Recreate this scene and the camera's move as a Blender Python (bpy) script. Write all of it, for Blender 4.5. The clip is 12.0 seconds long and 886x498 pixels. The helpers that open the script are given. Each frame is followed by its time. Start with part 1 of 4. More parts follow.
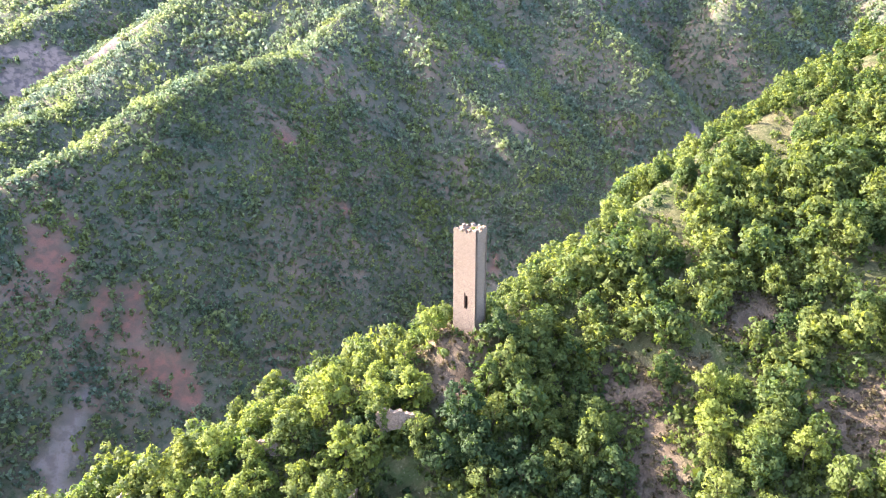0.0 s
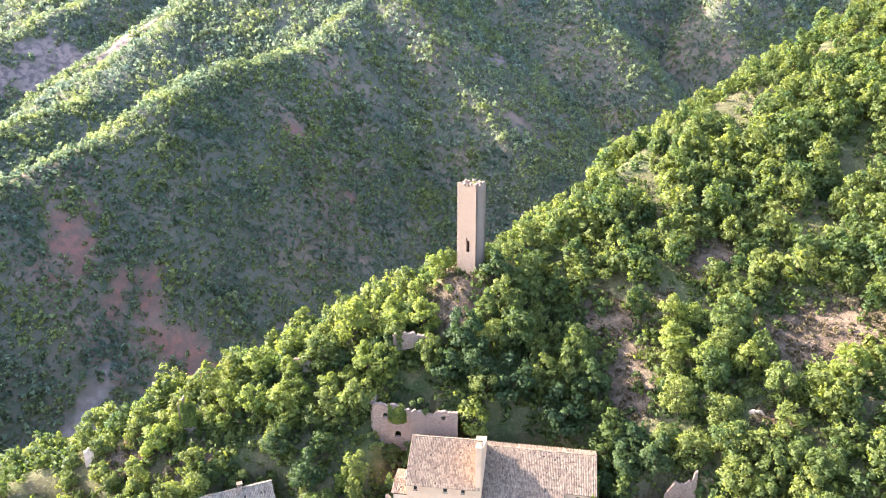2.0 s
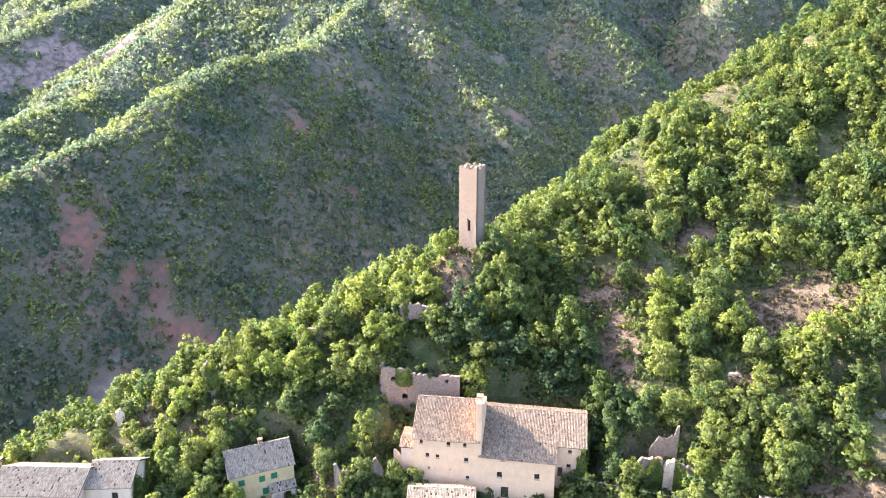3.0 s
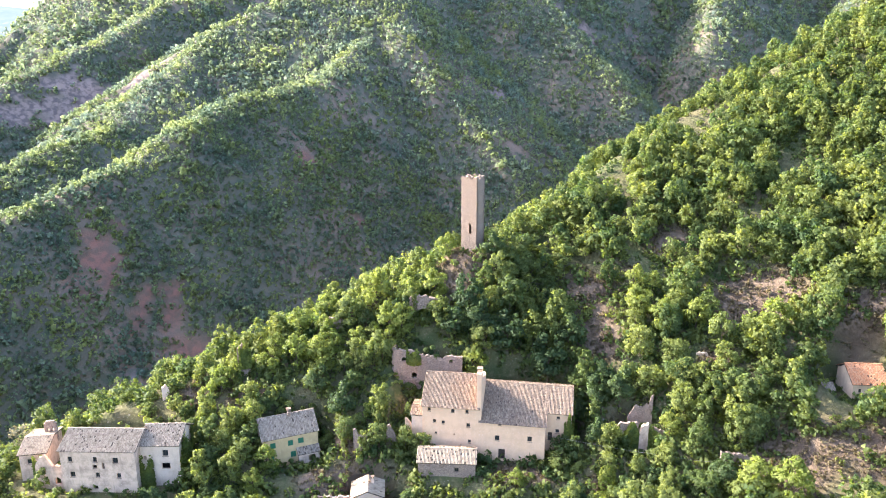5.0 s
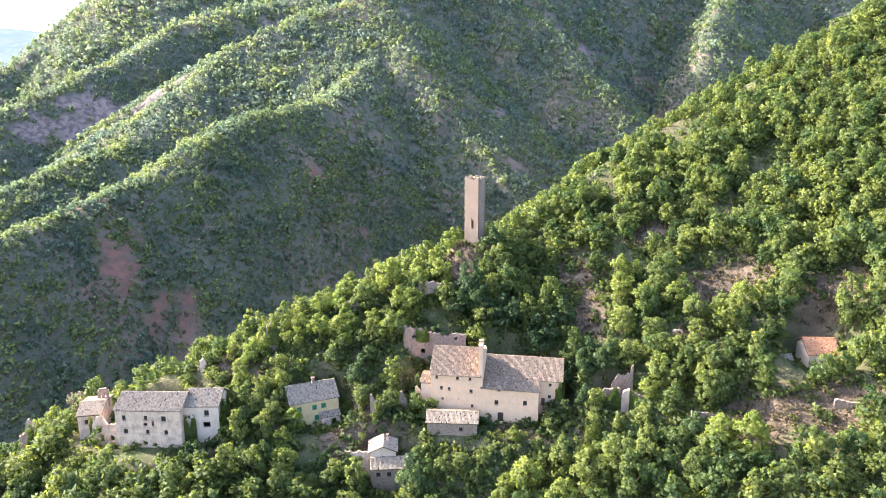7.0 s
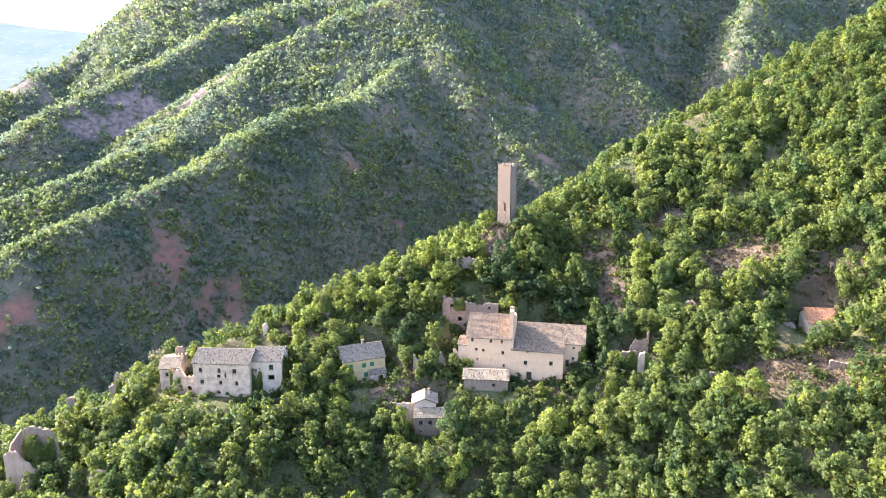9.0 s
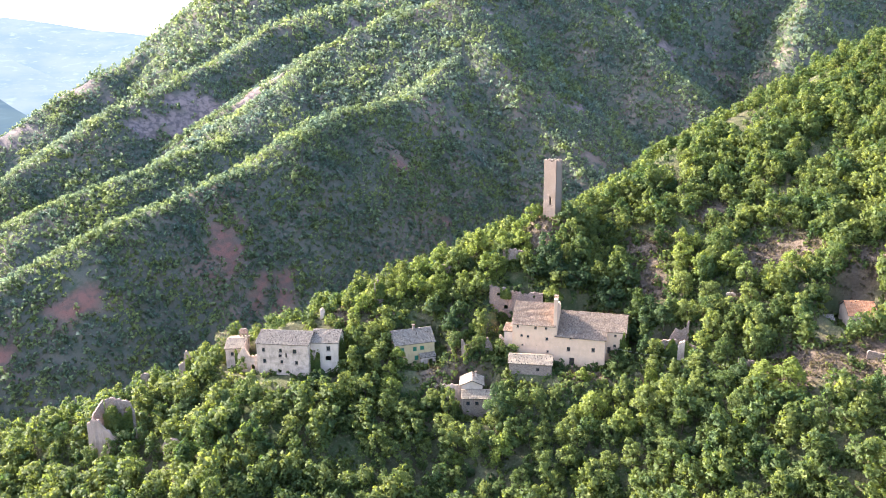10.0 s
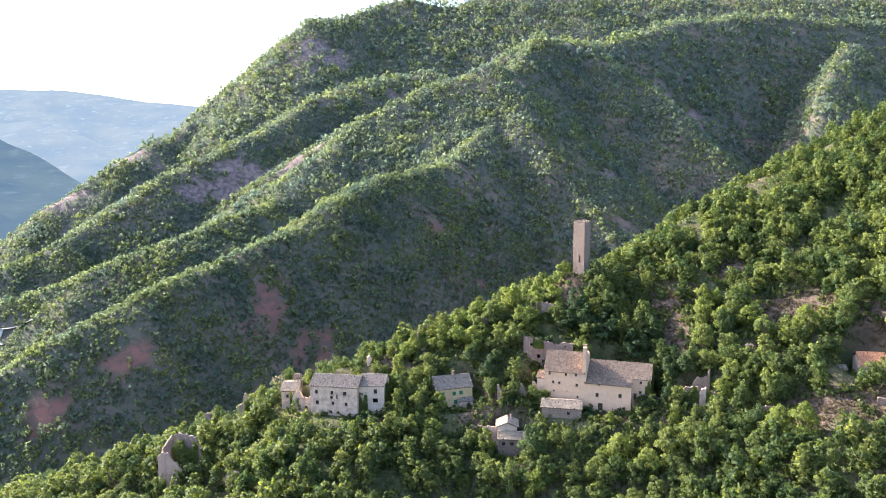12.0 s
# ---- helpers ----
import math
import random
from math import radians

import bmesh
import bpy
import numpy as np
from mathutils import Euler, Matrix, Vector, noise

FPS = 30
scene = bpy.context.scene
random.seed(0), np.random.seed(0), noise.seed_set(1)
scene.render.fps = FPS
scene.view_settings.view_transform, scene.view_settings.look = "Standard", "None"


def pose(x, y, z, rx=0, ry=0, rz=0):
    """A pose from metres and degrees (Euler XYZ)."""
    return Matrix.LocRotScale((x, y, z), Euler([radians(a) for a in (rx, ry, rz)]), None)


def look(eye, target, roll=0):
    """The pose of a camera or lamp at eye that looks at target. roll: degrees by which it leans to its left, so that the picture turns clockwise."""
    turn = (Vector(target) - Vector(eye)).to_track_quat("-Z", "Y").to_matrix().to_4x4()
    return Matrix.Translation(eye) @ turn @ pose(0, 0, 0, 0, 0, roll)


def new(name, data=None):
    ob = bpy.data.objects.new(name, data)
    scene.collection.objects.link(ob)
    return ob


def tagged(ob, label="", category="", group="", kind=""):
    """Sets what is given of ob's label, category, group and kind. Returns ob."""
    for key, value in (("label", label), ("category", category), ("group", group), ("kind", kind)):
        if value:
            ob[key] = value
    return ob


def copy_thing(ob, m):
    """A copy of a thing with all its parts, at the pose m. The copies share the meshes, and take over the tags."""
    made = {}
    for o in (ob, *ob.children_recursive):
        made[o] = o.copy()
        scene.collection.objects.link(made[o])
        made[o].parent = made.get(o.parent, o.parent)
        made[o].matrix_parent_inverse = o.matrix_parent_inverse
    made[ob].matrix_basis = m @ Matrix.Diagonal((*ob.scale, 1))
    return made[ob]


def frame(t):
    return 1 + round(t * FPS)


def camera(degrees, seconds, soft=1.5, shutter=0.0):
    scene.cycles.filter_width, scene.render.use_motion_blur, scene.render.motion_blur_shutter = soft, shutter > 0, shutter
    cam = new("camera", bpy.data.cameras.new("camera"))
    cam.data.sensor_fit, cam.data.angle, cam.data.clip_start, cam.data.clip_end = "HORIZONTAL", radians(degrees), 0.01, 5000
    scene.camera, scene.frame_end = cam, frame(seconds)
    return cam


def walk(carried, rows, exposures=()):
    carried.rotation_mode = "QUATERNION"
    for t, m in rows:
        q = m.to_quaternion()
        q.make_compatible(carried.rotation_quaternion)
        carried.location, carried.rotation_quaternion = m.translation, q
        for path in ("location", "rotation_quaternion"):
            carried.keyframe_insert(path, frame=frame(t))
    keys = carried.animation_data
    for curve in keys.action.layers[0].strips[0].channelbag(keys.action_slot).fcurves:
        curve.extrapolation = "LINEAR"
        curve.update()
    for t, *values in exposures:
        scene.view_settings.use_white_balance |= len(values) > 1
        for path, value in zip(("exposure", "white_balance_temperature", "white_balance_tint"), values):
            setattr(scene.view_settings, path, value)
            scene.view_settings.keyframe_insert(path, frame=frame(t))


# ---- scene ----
cam = camera(62.8, 12.0, 1.0)
METRES, EYE, TILT, LEAN, TURN = 150.0, 80.0, -18.0, 0.0, 0.0
ROWS = [
    (0.0, 0.0, 0.0, 0.0, 0.0, 0.0, -0.0),
    (0.5, -0.002, -0.0417, -0.0195, 0.01, 0.01, 0.0),
    (1.0, -0.0039, -0.0837, -0.0372, 0.01, -0.0, 0.01),
    (1.5, -0.0058, -0.1248, -0.0548, 0.02, -0.01, 0.02),
    (2.0, -0.0076, -0.1657, -0.0719, 0.03, -0.03, 0.03),
    (2.5, -0.0095, -0.2064, -0.0881, 0.05, -0.07, 0.06),
    (3.0, -0.0112, -0.2466, -0.1047, 0.08, -0.09, 0.07),
    (5.0, -0.0177, -0.403, -0.1701, 0.13, 2.78, 0.09),
    (5.5, -0.0191, -0.4416, -0.186, 0.14, 3.86, 0.09),
    (6.0, -0.0209, -0.4804, -0.2034, 0.13, 4.46, 0.07),
    (6.5, -0.0224, -0.5187, -0.2193, 0.2, 4.43, 0.06),
    (7.0, -0.0241, -0.5573, -0.2347, 0.29, 4.41, 0.05),
    (9.0, -0.0321, -0.7117, -0.2883, 2.7, 4.27, -0.52),
    (9.5, -0.034, -0.7494, -0.3006, 4.32, 4.22, -0.93),
    (10.0, -0.0345, -0.7867, -0.3125, 6.16, 4.17, -1.38),
    (10.5, -0.0337, -0.8233, -0.323, 7.52, 4.57, -1.7),
    (11.0, -0.0324, -0.8597, -0.3348, 8.58, 5.68, -1.98),
    (11.5, -0.0302, -0.8961, -0.344, 8.7, 7.17, -2.01),
    (12.0, -0.0288, -0.9331, -0.3538, 8.69, 9.25, -2.04),
]
walk(cam, [(t, pose(0, 0, EYE, TILT, LEAN, TURN) @ pose(METRES * x, METRES * y, METRES * z, 90 + pitch, roll, yaw)) for t, x, y, z, yaw, pitch, roll in ROWS],
     [(0.0, 2.76, 6150, 15), (3.0, 2.68, 6080, 14), (7.0, 2.45, 5950, 13), (9.5, 2.42, 5900, 13), (10.5, 2.28, 5850, 14), (12.0, 1.9, 5800, 14)])


# ---- light ----
SUN_AZ, SUN_EL = radians(-68.0), radians(30.5)
SUN_DIR = Vector((math.sin(SUN_AZ) * math.cos(SUN_EL), math.cos(SUN_AZ) * math.cos(SUN_EL), math.sin(SUN_EL)))
world = bpy.data.worlds.new("sky")
scene.world = world
world.use_nodes = True
sky = world.node_tree.nodes.new("ShaderNodeTexSky")
sky.sky_type, sky.sun_disc = "NISHITA", False
sky.sun_elevation, sky.sun_rotation = SUN_EL, SUN_AZ
sky.air_density, sky.dust_density, sky.ozone_density = 1.0, 3.0, 1.2
world.node_tree.nodes["Background"].inputs[1].default_value = 0.15
world.node_tree.links.new(sky.outputs[0], world.node_tree.nodes["Background"].inputs[0])
sun = new("sun", bpy.data.lights.new("sun", "SUN"))
sun.data.energy, sun.data.angle, sun.data.color = 3.7, radians(0.6), (1.0, 0.9, 0.72)
sun.matrix_world = look(SUN_DIR * 100, (0, 0, 0))


# ---- materials ----
def material(name, base, rough=0.9, specular=0.3):
    m = bpy.data.materials.new(name)
    m.use_nodes = True
    b = m.node_tree.nodes["Principled BSDF"]
    b.inputs["Base Color"].default_value = (*base, 1)
    b.inputs["Roughness"].default_value = rough
    b.inputs["Specular IOR Level"].default_value = specular
    return m


def nod(m, kind, **inputs):
    n = m.node_tree.nodes.new(kind)
    for key, value in inputs.items():
        n.inputs[key.replace("_", " ")].default_value = value
    return n


def wire(m, a, b):
    m.node_tree.links.new(a, b)


def noise_mix(m, vec, scale, low, high, a, b, detail=6.0):
    """Mixes the colours a and b (tuples or sockets) by a noise cut between low and high."""
    n = nod(m, "ShaderNodeTexNoise", Scale=scale, Detail=detail, Roughness=0.6)
    wire(m, vec, n.inputs["Vector"])
    r = nod(m, "ShaderNodeMapRange")
    r.inputs["From Min"].default_value, r.inputs["From Max"].default_value = low, high
    wire(m, n.outputs["Fac"], r.inputs["Value"])
    return mix(m, r.outputs["Result"], a, b)


def mix(m, fac, a, b):
    x = m.node_tree.nodes.new("ShaderNodeMix")
    x.data_type = "RGBA"
    for socket, value in ((x.inputs["Factor"], fac), (x.inputs[6], a), (x.inputs[7], b)):
        if isinstance(value, tuple):
            socket.default_value = (*value, 1)
        elif isinstance(value, float):
            socket.default_value = value
        else:
            wire(m, value, socket)
    return x.outputs[2]


def relief(m, height, strength, distance):
    b = nod(m, "ShaderNodeBump", Strength=strength, Distance=distance)
    wire(m, height, b.inputs["Height"])
    wire(m, b.outputs["Normal"], m.node_tree.nodes["Principled BSDF"].inputs["Normal"])


def place(m):
    return nod(m, "ShaderNodeTexCoord").outputs["Object"]


def base_of(m):
    return m.node_tree.nodes["Principled BSDF"].inputs["Base Color"]


def plaster(name, base, stain, pale):
    """Old lime plaster with stains and worn patches."""
    m = material(name, base, 0.92, 0.2)
    v = place(m)
    c = noise_mix(m, v, 0.5, 0.42, 0.72, base, stain)
    c = noise_mix(m, v, 2.2, 0.55, 0.75, c, pale)
    s = nod(m, "ShaderNodeMapping")
    s.inputs["Scale"].default_value = (1.6, 1.6, 0.22)
    wire(m, v, s.inputs["Vector"])
    c = noise_mix(m, s.outputs["Vector"], 1.3, 0.56, 0.8, c, stain)
    wire(m, c, base_of(m))
    n = nod(m, "ShaderNodeTexNoise", Scale=9.0, Detail=5.0)
    wire(m, v, n.inputs["Vector"])
    relief(m, n.outputs["Fac"], 0.5, 0.05)
    return m


def masonry(name, base, dark, joint, scale=3.2):
    """Rubble stone laid in rough courses."""
    m = material(name, base, 0.95, 0.15)
    v = place(m)
    s = nod(m, "ShaderNodeMapping")
    s.inputs["Scale"].default_value = (1.0, 1.0, 1.8)
    wire(m, v, s.inputs["Vector"])
    cell = nod(m, "ShaderNodeTexVoronoi", Scale=scale)
    edge = nod(m, "ShaderNodeTexVoronoi", Scale=scale)
    edge.feature = "DISTANCE_TO_EDGE"
    for n in (cell, edge):
        wire(m, s.outputs["Vector"], n.inputs["Vector"])
    grey = nod(m, "ShaderNodeSeparateColor")
    wire(m, cell.outputs["Color"], grey.inputs["Color"])
    c = mix(m, grey.outputs[0], base, dark)
    c = noise_mix(m, v, 0.45, 0.4, 0.7, c, tuple(0.8 * k for k in base))
    cut = nod(m, "ShaderNodeMapRange")
    cut.inputs["From Min"].default_value, cut.inputs["From Max"].default_value = 0.0, 0.1
    wire(m, edge.outputs["Distance"], cut.inputs["Value"])
    c = mix(m, cut.outputs["Result"], joint, c)
    wire(m, c, base_of(m))
    relief(m, cut.outputs["Result"], 0.7, 0.08)
    return m


def tiled(name, a, b, c):
    """Clay tiles, each with its own tone, with lichen."""
    m = material(name, a, 0.9, 0.2)
    g = nod(m, "ShaderNodeNewGeometry")
    col = mix(m, g.outputs["Random Per Island"], a, b)
    col = noise_mix(m, place(m), 0.9, 0.5, 0.7, col, c)
    col = noise_mix(m, place(m), 5.0, 0.58, 0.68, col, (0.43, 0.37, 0.29))
    wire(m, col, base_of(m))
    return m


def foliage(name, dark, light, through_colour, by_object=False, scale=0.12, gloss=0.25):
    """Leaves: matt above, letting the sun shine through."""
    m = material(name, dark, 0.65, gloss)
    t = m.node_tree
    g = nod(m, "ShaderNodeNewGeometry")
    if by_object:
        tone = nod(m, "ShaderNodeObjectInfo").outputs["Random"]
        col = mix(m, tone, dark, light)
    else:
        col = noise_mix(m, place(m), scale, 0.36, 0.64, dark, light, 3.0)
    vary = mix(m, g.outputs["Random Per Island"], (0.74, 0.76, 0.74), (1.24, 1.22, 1.16))
    many = t.nodes.new("ShaderNodeMix")
    many.data_type, many.blend_type = "RGBA", "MULTIPLY"
    many.inputs["Factor"].default_value = 1.0
    wire(m, col, many.inputs[6])
    wire(m, vary, many.inputs[7])
    wire(m, many.outputs[2], base_of(m))
    tr = nod(m, "ShaderNodeBsdfTranslucent")
    thr = t.nodes.new("ShaderNodeMix")
    thr.data_type, thr.blend_type = "RGBA", "MULTIPLY"
    thr.inputs["Factor"].default_value = 1.0
    wire(m, many.outputs[2], thr.inputs[6])
    thr.inputs[7].default_value = (*through_colour, 1)
    wire(m, thr.outputs[2], tr.inputs["Color"])
    ms = nod(m, "ShaderNodeMixShader", Fac=0.42)
    wire(m, t.nodes["Principled BSDF"].outputs[0], ms.inputs[1])
    wire(m, tr.outputs[0], ms.inputs[2])
    wire(m, ms.outputs[0], t.nodes["Material Output"].inputs["Surface"])
    return m


def earth(name):
    """Stony slope with dry grass on the village hill; scrub and red earth across the valley."""
    m = material(name, (0.16, 0.12, 0.08), 0.95, 0.1)
    v = place(m)
    xyz = nod(m, "ShaderNodeSeparateXYZ")
    wire(m, v, xyz.inputs[0])
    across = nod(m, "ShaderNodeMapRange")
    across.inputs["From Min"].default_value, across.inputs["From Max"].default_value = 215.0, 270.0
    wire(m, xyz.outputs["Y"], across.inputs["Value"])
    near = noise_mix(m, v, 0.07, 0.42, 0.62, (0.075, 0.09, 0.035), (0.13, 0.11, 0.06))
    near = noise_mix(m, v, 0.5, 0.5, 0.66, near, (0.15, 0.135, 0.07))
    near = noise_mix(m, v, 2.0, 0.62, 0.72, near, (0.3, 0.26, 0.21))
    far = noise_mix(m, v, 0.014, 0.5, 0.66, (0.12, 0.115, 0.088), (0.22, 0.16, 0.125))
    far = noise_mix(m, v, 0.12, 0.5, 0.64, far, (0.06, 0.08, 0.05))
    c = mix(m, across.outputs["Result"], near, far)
    for key, a, b in (("red_earth", (0.24, 0.12, 0.095), (0.15, 0.1, 0.08)), ("scree", (0.24, 0.2, 0.19), (0.17, 0.14, 0.13)), ("rock", (0.28, 0.205, 0.18), (0.14, 0.11, 0.105)), ("soil", (0.11, 0.078, 0.056), (0.18, 0.13, 0.092))):
        at = nod(m, "ShaderNodeAttribute")
        at.attribute_name = key
        c = mix(m, at.outputs["Fac"], c, noise_mix(m, v, 0.16, 0.44, 0.58, a, b, 8.0))
    wire(m, c, base_of(m))
    n = nod(m, "ShaderNodeTexNoise", Scale=0.7, Detail=9.0, Roughness=0.7)
    wire(m, v, n.inputs["Vector"])
    relief(m, n.outputs["Fac"], 0.9, 0.8)
    return m


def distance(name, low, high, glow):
    """Hills so far off that the bright air veils them; the veil is painted as glow."""
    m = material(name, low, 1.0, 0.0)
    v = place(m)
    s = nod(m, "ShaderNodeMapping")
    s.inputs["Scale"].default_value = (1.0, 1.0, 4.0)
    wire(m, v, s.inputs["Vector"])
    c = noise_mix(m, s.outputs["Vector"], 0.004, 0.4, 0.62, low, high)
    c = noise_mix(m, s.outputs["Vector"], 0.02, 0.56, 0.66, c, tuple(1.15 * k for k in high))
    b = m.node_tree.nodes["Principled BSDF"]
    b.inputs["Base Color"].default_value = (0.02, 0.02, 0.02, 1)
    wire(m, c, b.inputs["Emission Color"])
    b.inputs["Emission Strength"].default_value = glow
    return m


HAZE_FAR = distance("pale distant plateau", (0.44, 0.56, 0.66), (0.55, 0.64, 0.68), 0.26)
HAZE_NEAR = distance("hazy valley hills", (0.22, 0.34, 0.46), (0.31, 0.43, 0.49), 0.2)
EARTH = earth("stony earth with dry grass")
CREAM = plaster("cream plaster", (0.75, 0.5, 0.335), (0.64, 0.415, 0.28), (0.79, 0.57, 0.42))
WHITE = plaster("dirty white plaster", (0.67, 0.49, 0.375), (0.32, 0.22, 0.165), (0.74, 0.57, 0.46))
CHALK = plaster("whitewashed plaster", (0.69, 0.53, 0.42), (0.54, 0.4, 0.31), (0.74, 0.6, 0.5))
PINK = plaster("pinkish crumbling plaster", (0.5, 0.34, 0.265), (0.34, 0.235, 0.18), (0.58, 0.43, 0.34))
YELLOW = plaster("ochre plaster", (0.58, 0.42, 0.23), (0.46, 0.33, 0.18), (0.62, 0.49, 0.32))
STONE = masonry("rubble stone", (0.47, 0.345, 0.275), (0.27, 0.195, 0.155), (0.17, 0.125, 0.1))
TOWERSTONE = masonry("tower stone", (0.46, 0.335, 0.262), (0.3, 0.215, 0.17), (0.2, 0.145, 0.115), 2.6)
CLAY = tiled("clay roof tiles", (0.17, 0.115, 0.085), (0.33, 0.24, 0.175), (0.14, 0.098, 0.075))
GREYTILE = tiled("grey weathered roof tiles", (0.24, 0.185, 0.145), (0.38, 0.3, 0.235), (0.18, 0.14, 0.11))
PALETILE = tiled("lichen-covered pale tiles", (0.33, 0.24, 0.17), (0.46, 0.36, 0.265), (0.22, 0.165, 0.12))
REDTILE = tiled("red roof tiles", (0.48, 0.2, 0.1), (0.55, 0.3, 0.18), (0.36, 0.16, 0.09))
WOOD = material("dark old wood", (0.07, 0.05, 0.04), 0.8)
GREEN = material("green painted wood", (0.03, 0.14, 0.08), 0.6)
WIRE = material("grey wire", (0.2, 0.2, 0.2), 0.6)
ROADTOP = plaster("pale road surface", (0.5, 0.47, 0.43), (0.4, 0.37, 0.34), (0.56, 0.53, 0.49))
INSIDE = material("painted room darkness", (0.05, 0.045, 0.04), 0.95)
GLASS = material("dull window glass", (0.03, 0.035, 0.04), 0.2, 0.5)
BARK = material("bark", (0.12, 0.09, 0.065), 0.95, 0.1)
LEAF = foliage("broad leaves", (0.064, 0.098, 0.034), (0.165, 0.19, 0.058), (2.2, 2.15, 1.15), True)
LEAFYELLOW = foliage("yellow-green leaves", (0.14, 0.175, 0.042), (0.185, 0.212, 0.055), (2.1, 2.1, 1.1), True)
LEAFDARK = foliage("dark leaves", (0.042, 0.072, 0.03), (0.075, 0.108, 0.042), (1.9, 1.9, 1.2), True)
LEAFWOOD = foliage("woodland leaves", (0.054, 0.09, 0.034), (0.16, 0.182, 0.054), (2.2, 2.15, 1.1))
# Haze over the far mountain is painted into these pale bluish leaf colours.
LEAFFARHAZE = foliage("far woodland leaves with haze tint", (0.16, 0.205, 0.18), (0.235, 0.265, 0.12), (1.7, 1.75, 1.3), False, 0.03, 0.1)
# Less haze painted in for the nearer slope: darker, greener than the far leaves.
LEAFGORGEHAZE = foliage("gorge woodland leaves with less haze tint", (0.125, 0.17, 0.135), (0.22, 0.25, 0.105), (1.7, 1.75, 1.3), False, 0.03, 0.1)
IVY = foliage("ivy leaves", (0.07, 0.1, 0.025), (0.13, 0.15, 0.03), (2.0, 1.9, 1.1), False, 0.4)
SCRUB = foliage("dry scrub", (0.1, 0.085, 0.05), (0.2, 0.165, 0.1), (1.4, 1.3, 1.0), False, 0.4)
GREYLEAF = foliage("grey half-dead leaves", (0.16, 0.15, 0.1), (0.24, 0.22, 0.15), (1.4, 1.3, 1.0))


# ---- the lie of the land ----
def fade(a):
    return a * a * (3 - 2 * a)


LATTICE = np.random.RandomState(7).rand(256, 256)


def value_noise(x, y, size):
    x, y = np.asarray(x, float) / size + 1000, np.asarray(y, float) / size + 1000
    i, j = np.floor(x).astype(int), np.floor(y).astype(int)
    u, v = fade(x - i), fade(y - j)
    i, j, k, l = i % 256, j % 256, (i + 1) % 256, (j + 1) % 256
    return (LATTICE[i, j] * (1 - u) * (1 - v) + LATTICE[k, j] * u * (1 - v) + LATTICE[i, l] * (1 - u) * v + LATTICE[k, l] * u * v) * 2 - 1


def rough(x, y, size, octaves=3):
    return sum(value_noise(x + 17 * o, y - 31 * o, size / 2 ** o) / 2 ** o for o in range(octaves))


def smax(a, b, k):
    h = np.clip(0.5 + 0.5 * (a - b) / k, 0, 1)
    return b + (a - b) * h + k * h * (1 - h)


# the crest of the village hill: x, y, height, fall towards the village, fall behind
CREST = np.array([
    (-420, -20, -125, 0.35, 0.5), (-230, 34, -62, 0.42, 0.55), (-170, 56, -41, 0.42, 0.6), (-120, 76, -25, 0.44, 0.6), (-85, 96, -10, 0.42, 0.6),
    (-55, 106, -1, 0.54, 0.6), (-25, 122, 10, 0.62, 0.62), (5, 133, 20, 0.66, 0.62), (22, 148, 24, 0.57, 0.6), (42, 163, 35, 0.53, 0.6),
    (67, 184, 47, 0.49, 0.6), (109, 205, 64, 0.45, 0.6), (150, 222, 84, 0.45, 0.6), (300, 290, 150, 0.42, 0.6), (600, 420, 240, 0.4, 0.6)])
# terraces on which the houses stand: x, y, radius, height
TERRACES = ((-1, 89, 11, -15.0), (14, 86, 13, -15.5), (-77, 77, 12, -17.0), (-92, 80, 8, -18.0), (-37, 86, 7, -17.5), (-18, 70, 7, -26.5),
            (-8, 102, 5, -8.0), (5, 131, 6, 20.5), (92, 85, 8, -1.0), (40, 82, 5, -13.5), (-8, 113, 4, 7.0))
# mountain ridges: points x, y, height; fall to the left and to the right of the line of travel
RIDGES = (
    (((-39, 1050, 226), (-81, 950, 160), (-96, 830, 84), (-130, 720, 43)), 0.86, 0.62),
    (((-130, 720, 43), (-174, 665, 37), (-198, 640, 35), (-238, 560, 5), (-279, 490, -27), (-307, 440, -38), (-335, 390, -52), (-384, 340, -80), (-414, 315, -95), (-478, 280, -125), (-552, 250, -158)), 0.95, 0.62),
    (((-39, 1050, 226), (61, 1120, 224), (214, 1300, 281), (368, 1400, 301), (632, 1450, 291), (891, 1500, 306)), 0.60, 1.15),
    (((528, 1350, 242), (451, 1200, 172), (388, 1050, 92)), 0.95, 1.2),
    (((-84, 880, 121), (-51, 835, 92), (-24, 795, 54), (-8, 768, 34)), 0.8, 1.2),
    (((42, 1086, 220), (76, 1056, 188), (126, 1027, 150), (169, 972, 105), (202, 927, 60), (227, 896, 29), (247, 885, 15)), 0.95, 1.0),
    (((1321, 1700, 392), (726, 1700, 407), (399, 1700, 421), (-196, 1700, 448), (-388, 1600, 398), (-491, 1480, 346), (-544, 1420, 330), (-573, 1350, 235), (-611, 1300, 185), (-676, 1200, 126), (-762, 1060, 53), (-833, 950, -19), (-872, 900, -80), (-943, 820, -158)), 0.80, 0.90),
    (((-248, 1250, 205), (-388, 1120, 167), (-471, 920, 81), (-539, 800, 28), (-608, 700, -36), (-661, 640, -71), (-751, 580, -116)), 0.85, 0.65),
    (((-103, 960, 182), (-270, 860, 107), (-300, 770, 57), (-329, 680, 3), (-374, 620, -16), (-420, 570, -34), (-484, 520, -55), (-551, 480, -89), (-645, 440, -127)), 0.75, 0.62),
    (((900, 1250, 300), (1500, 900, 330), (1800, 300, 330)), 0.8, 0.8),
    (((-900, -700, 60), (0, -900, 40), (900, -800, 90)), 0.3, 0.3),
)
VALLEY = -185.0


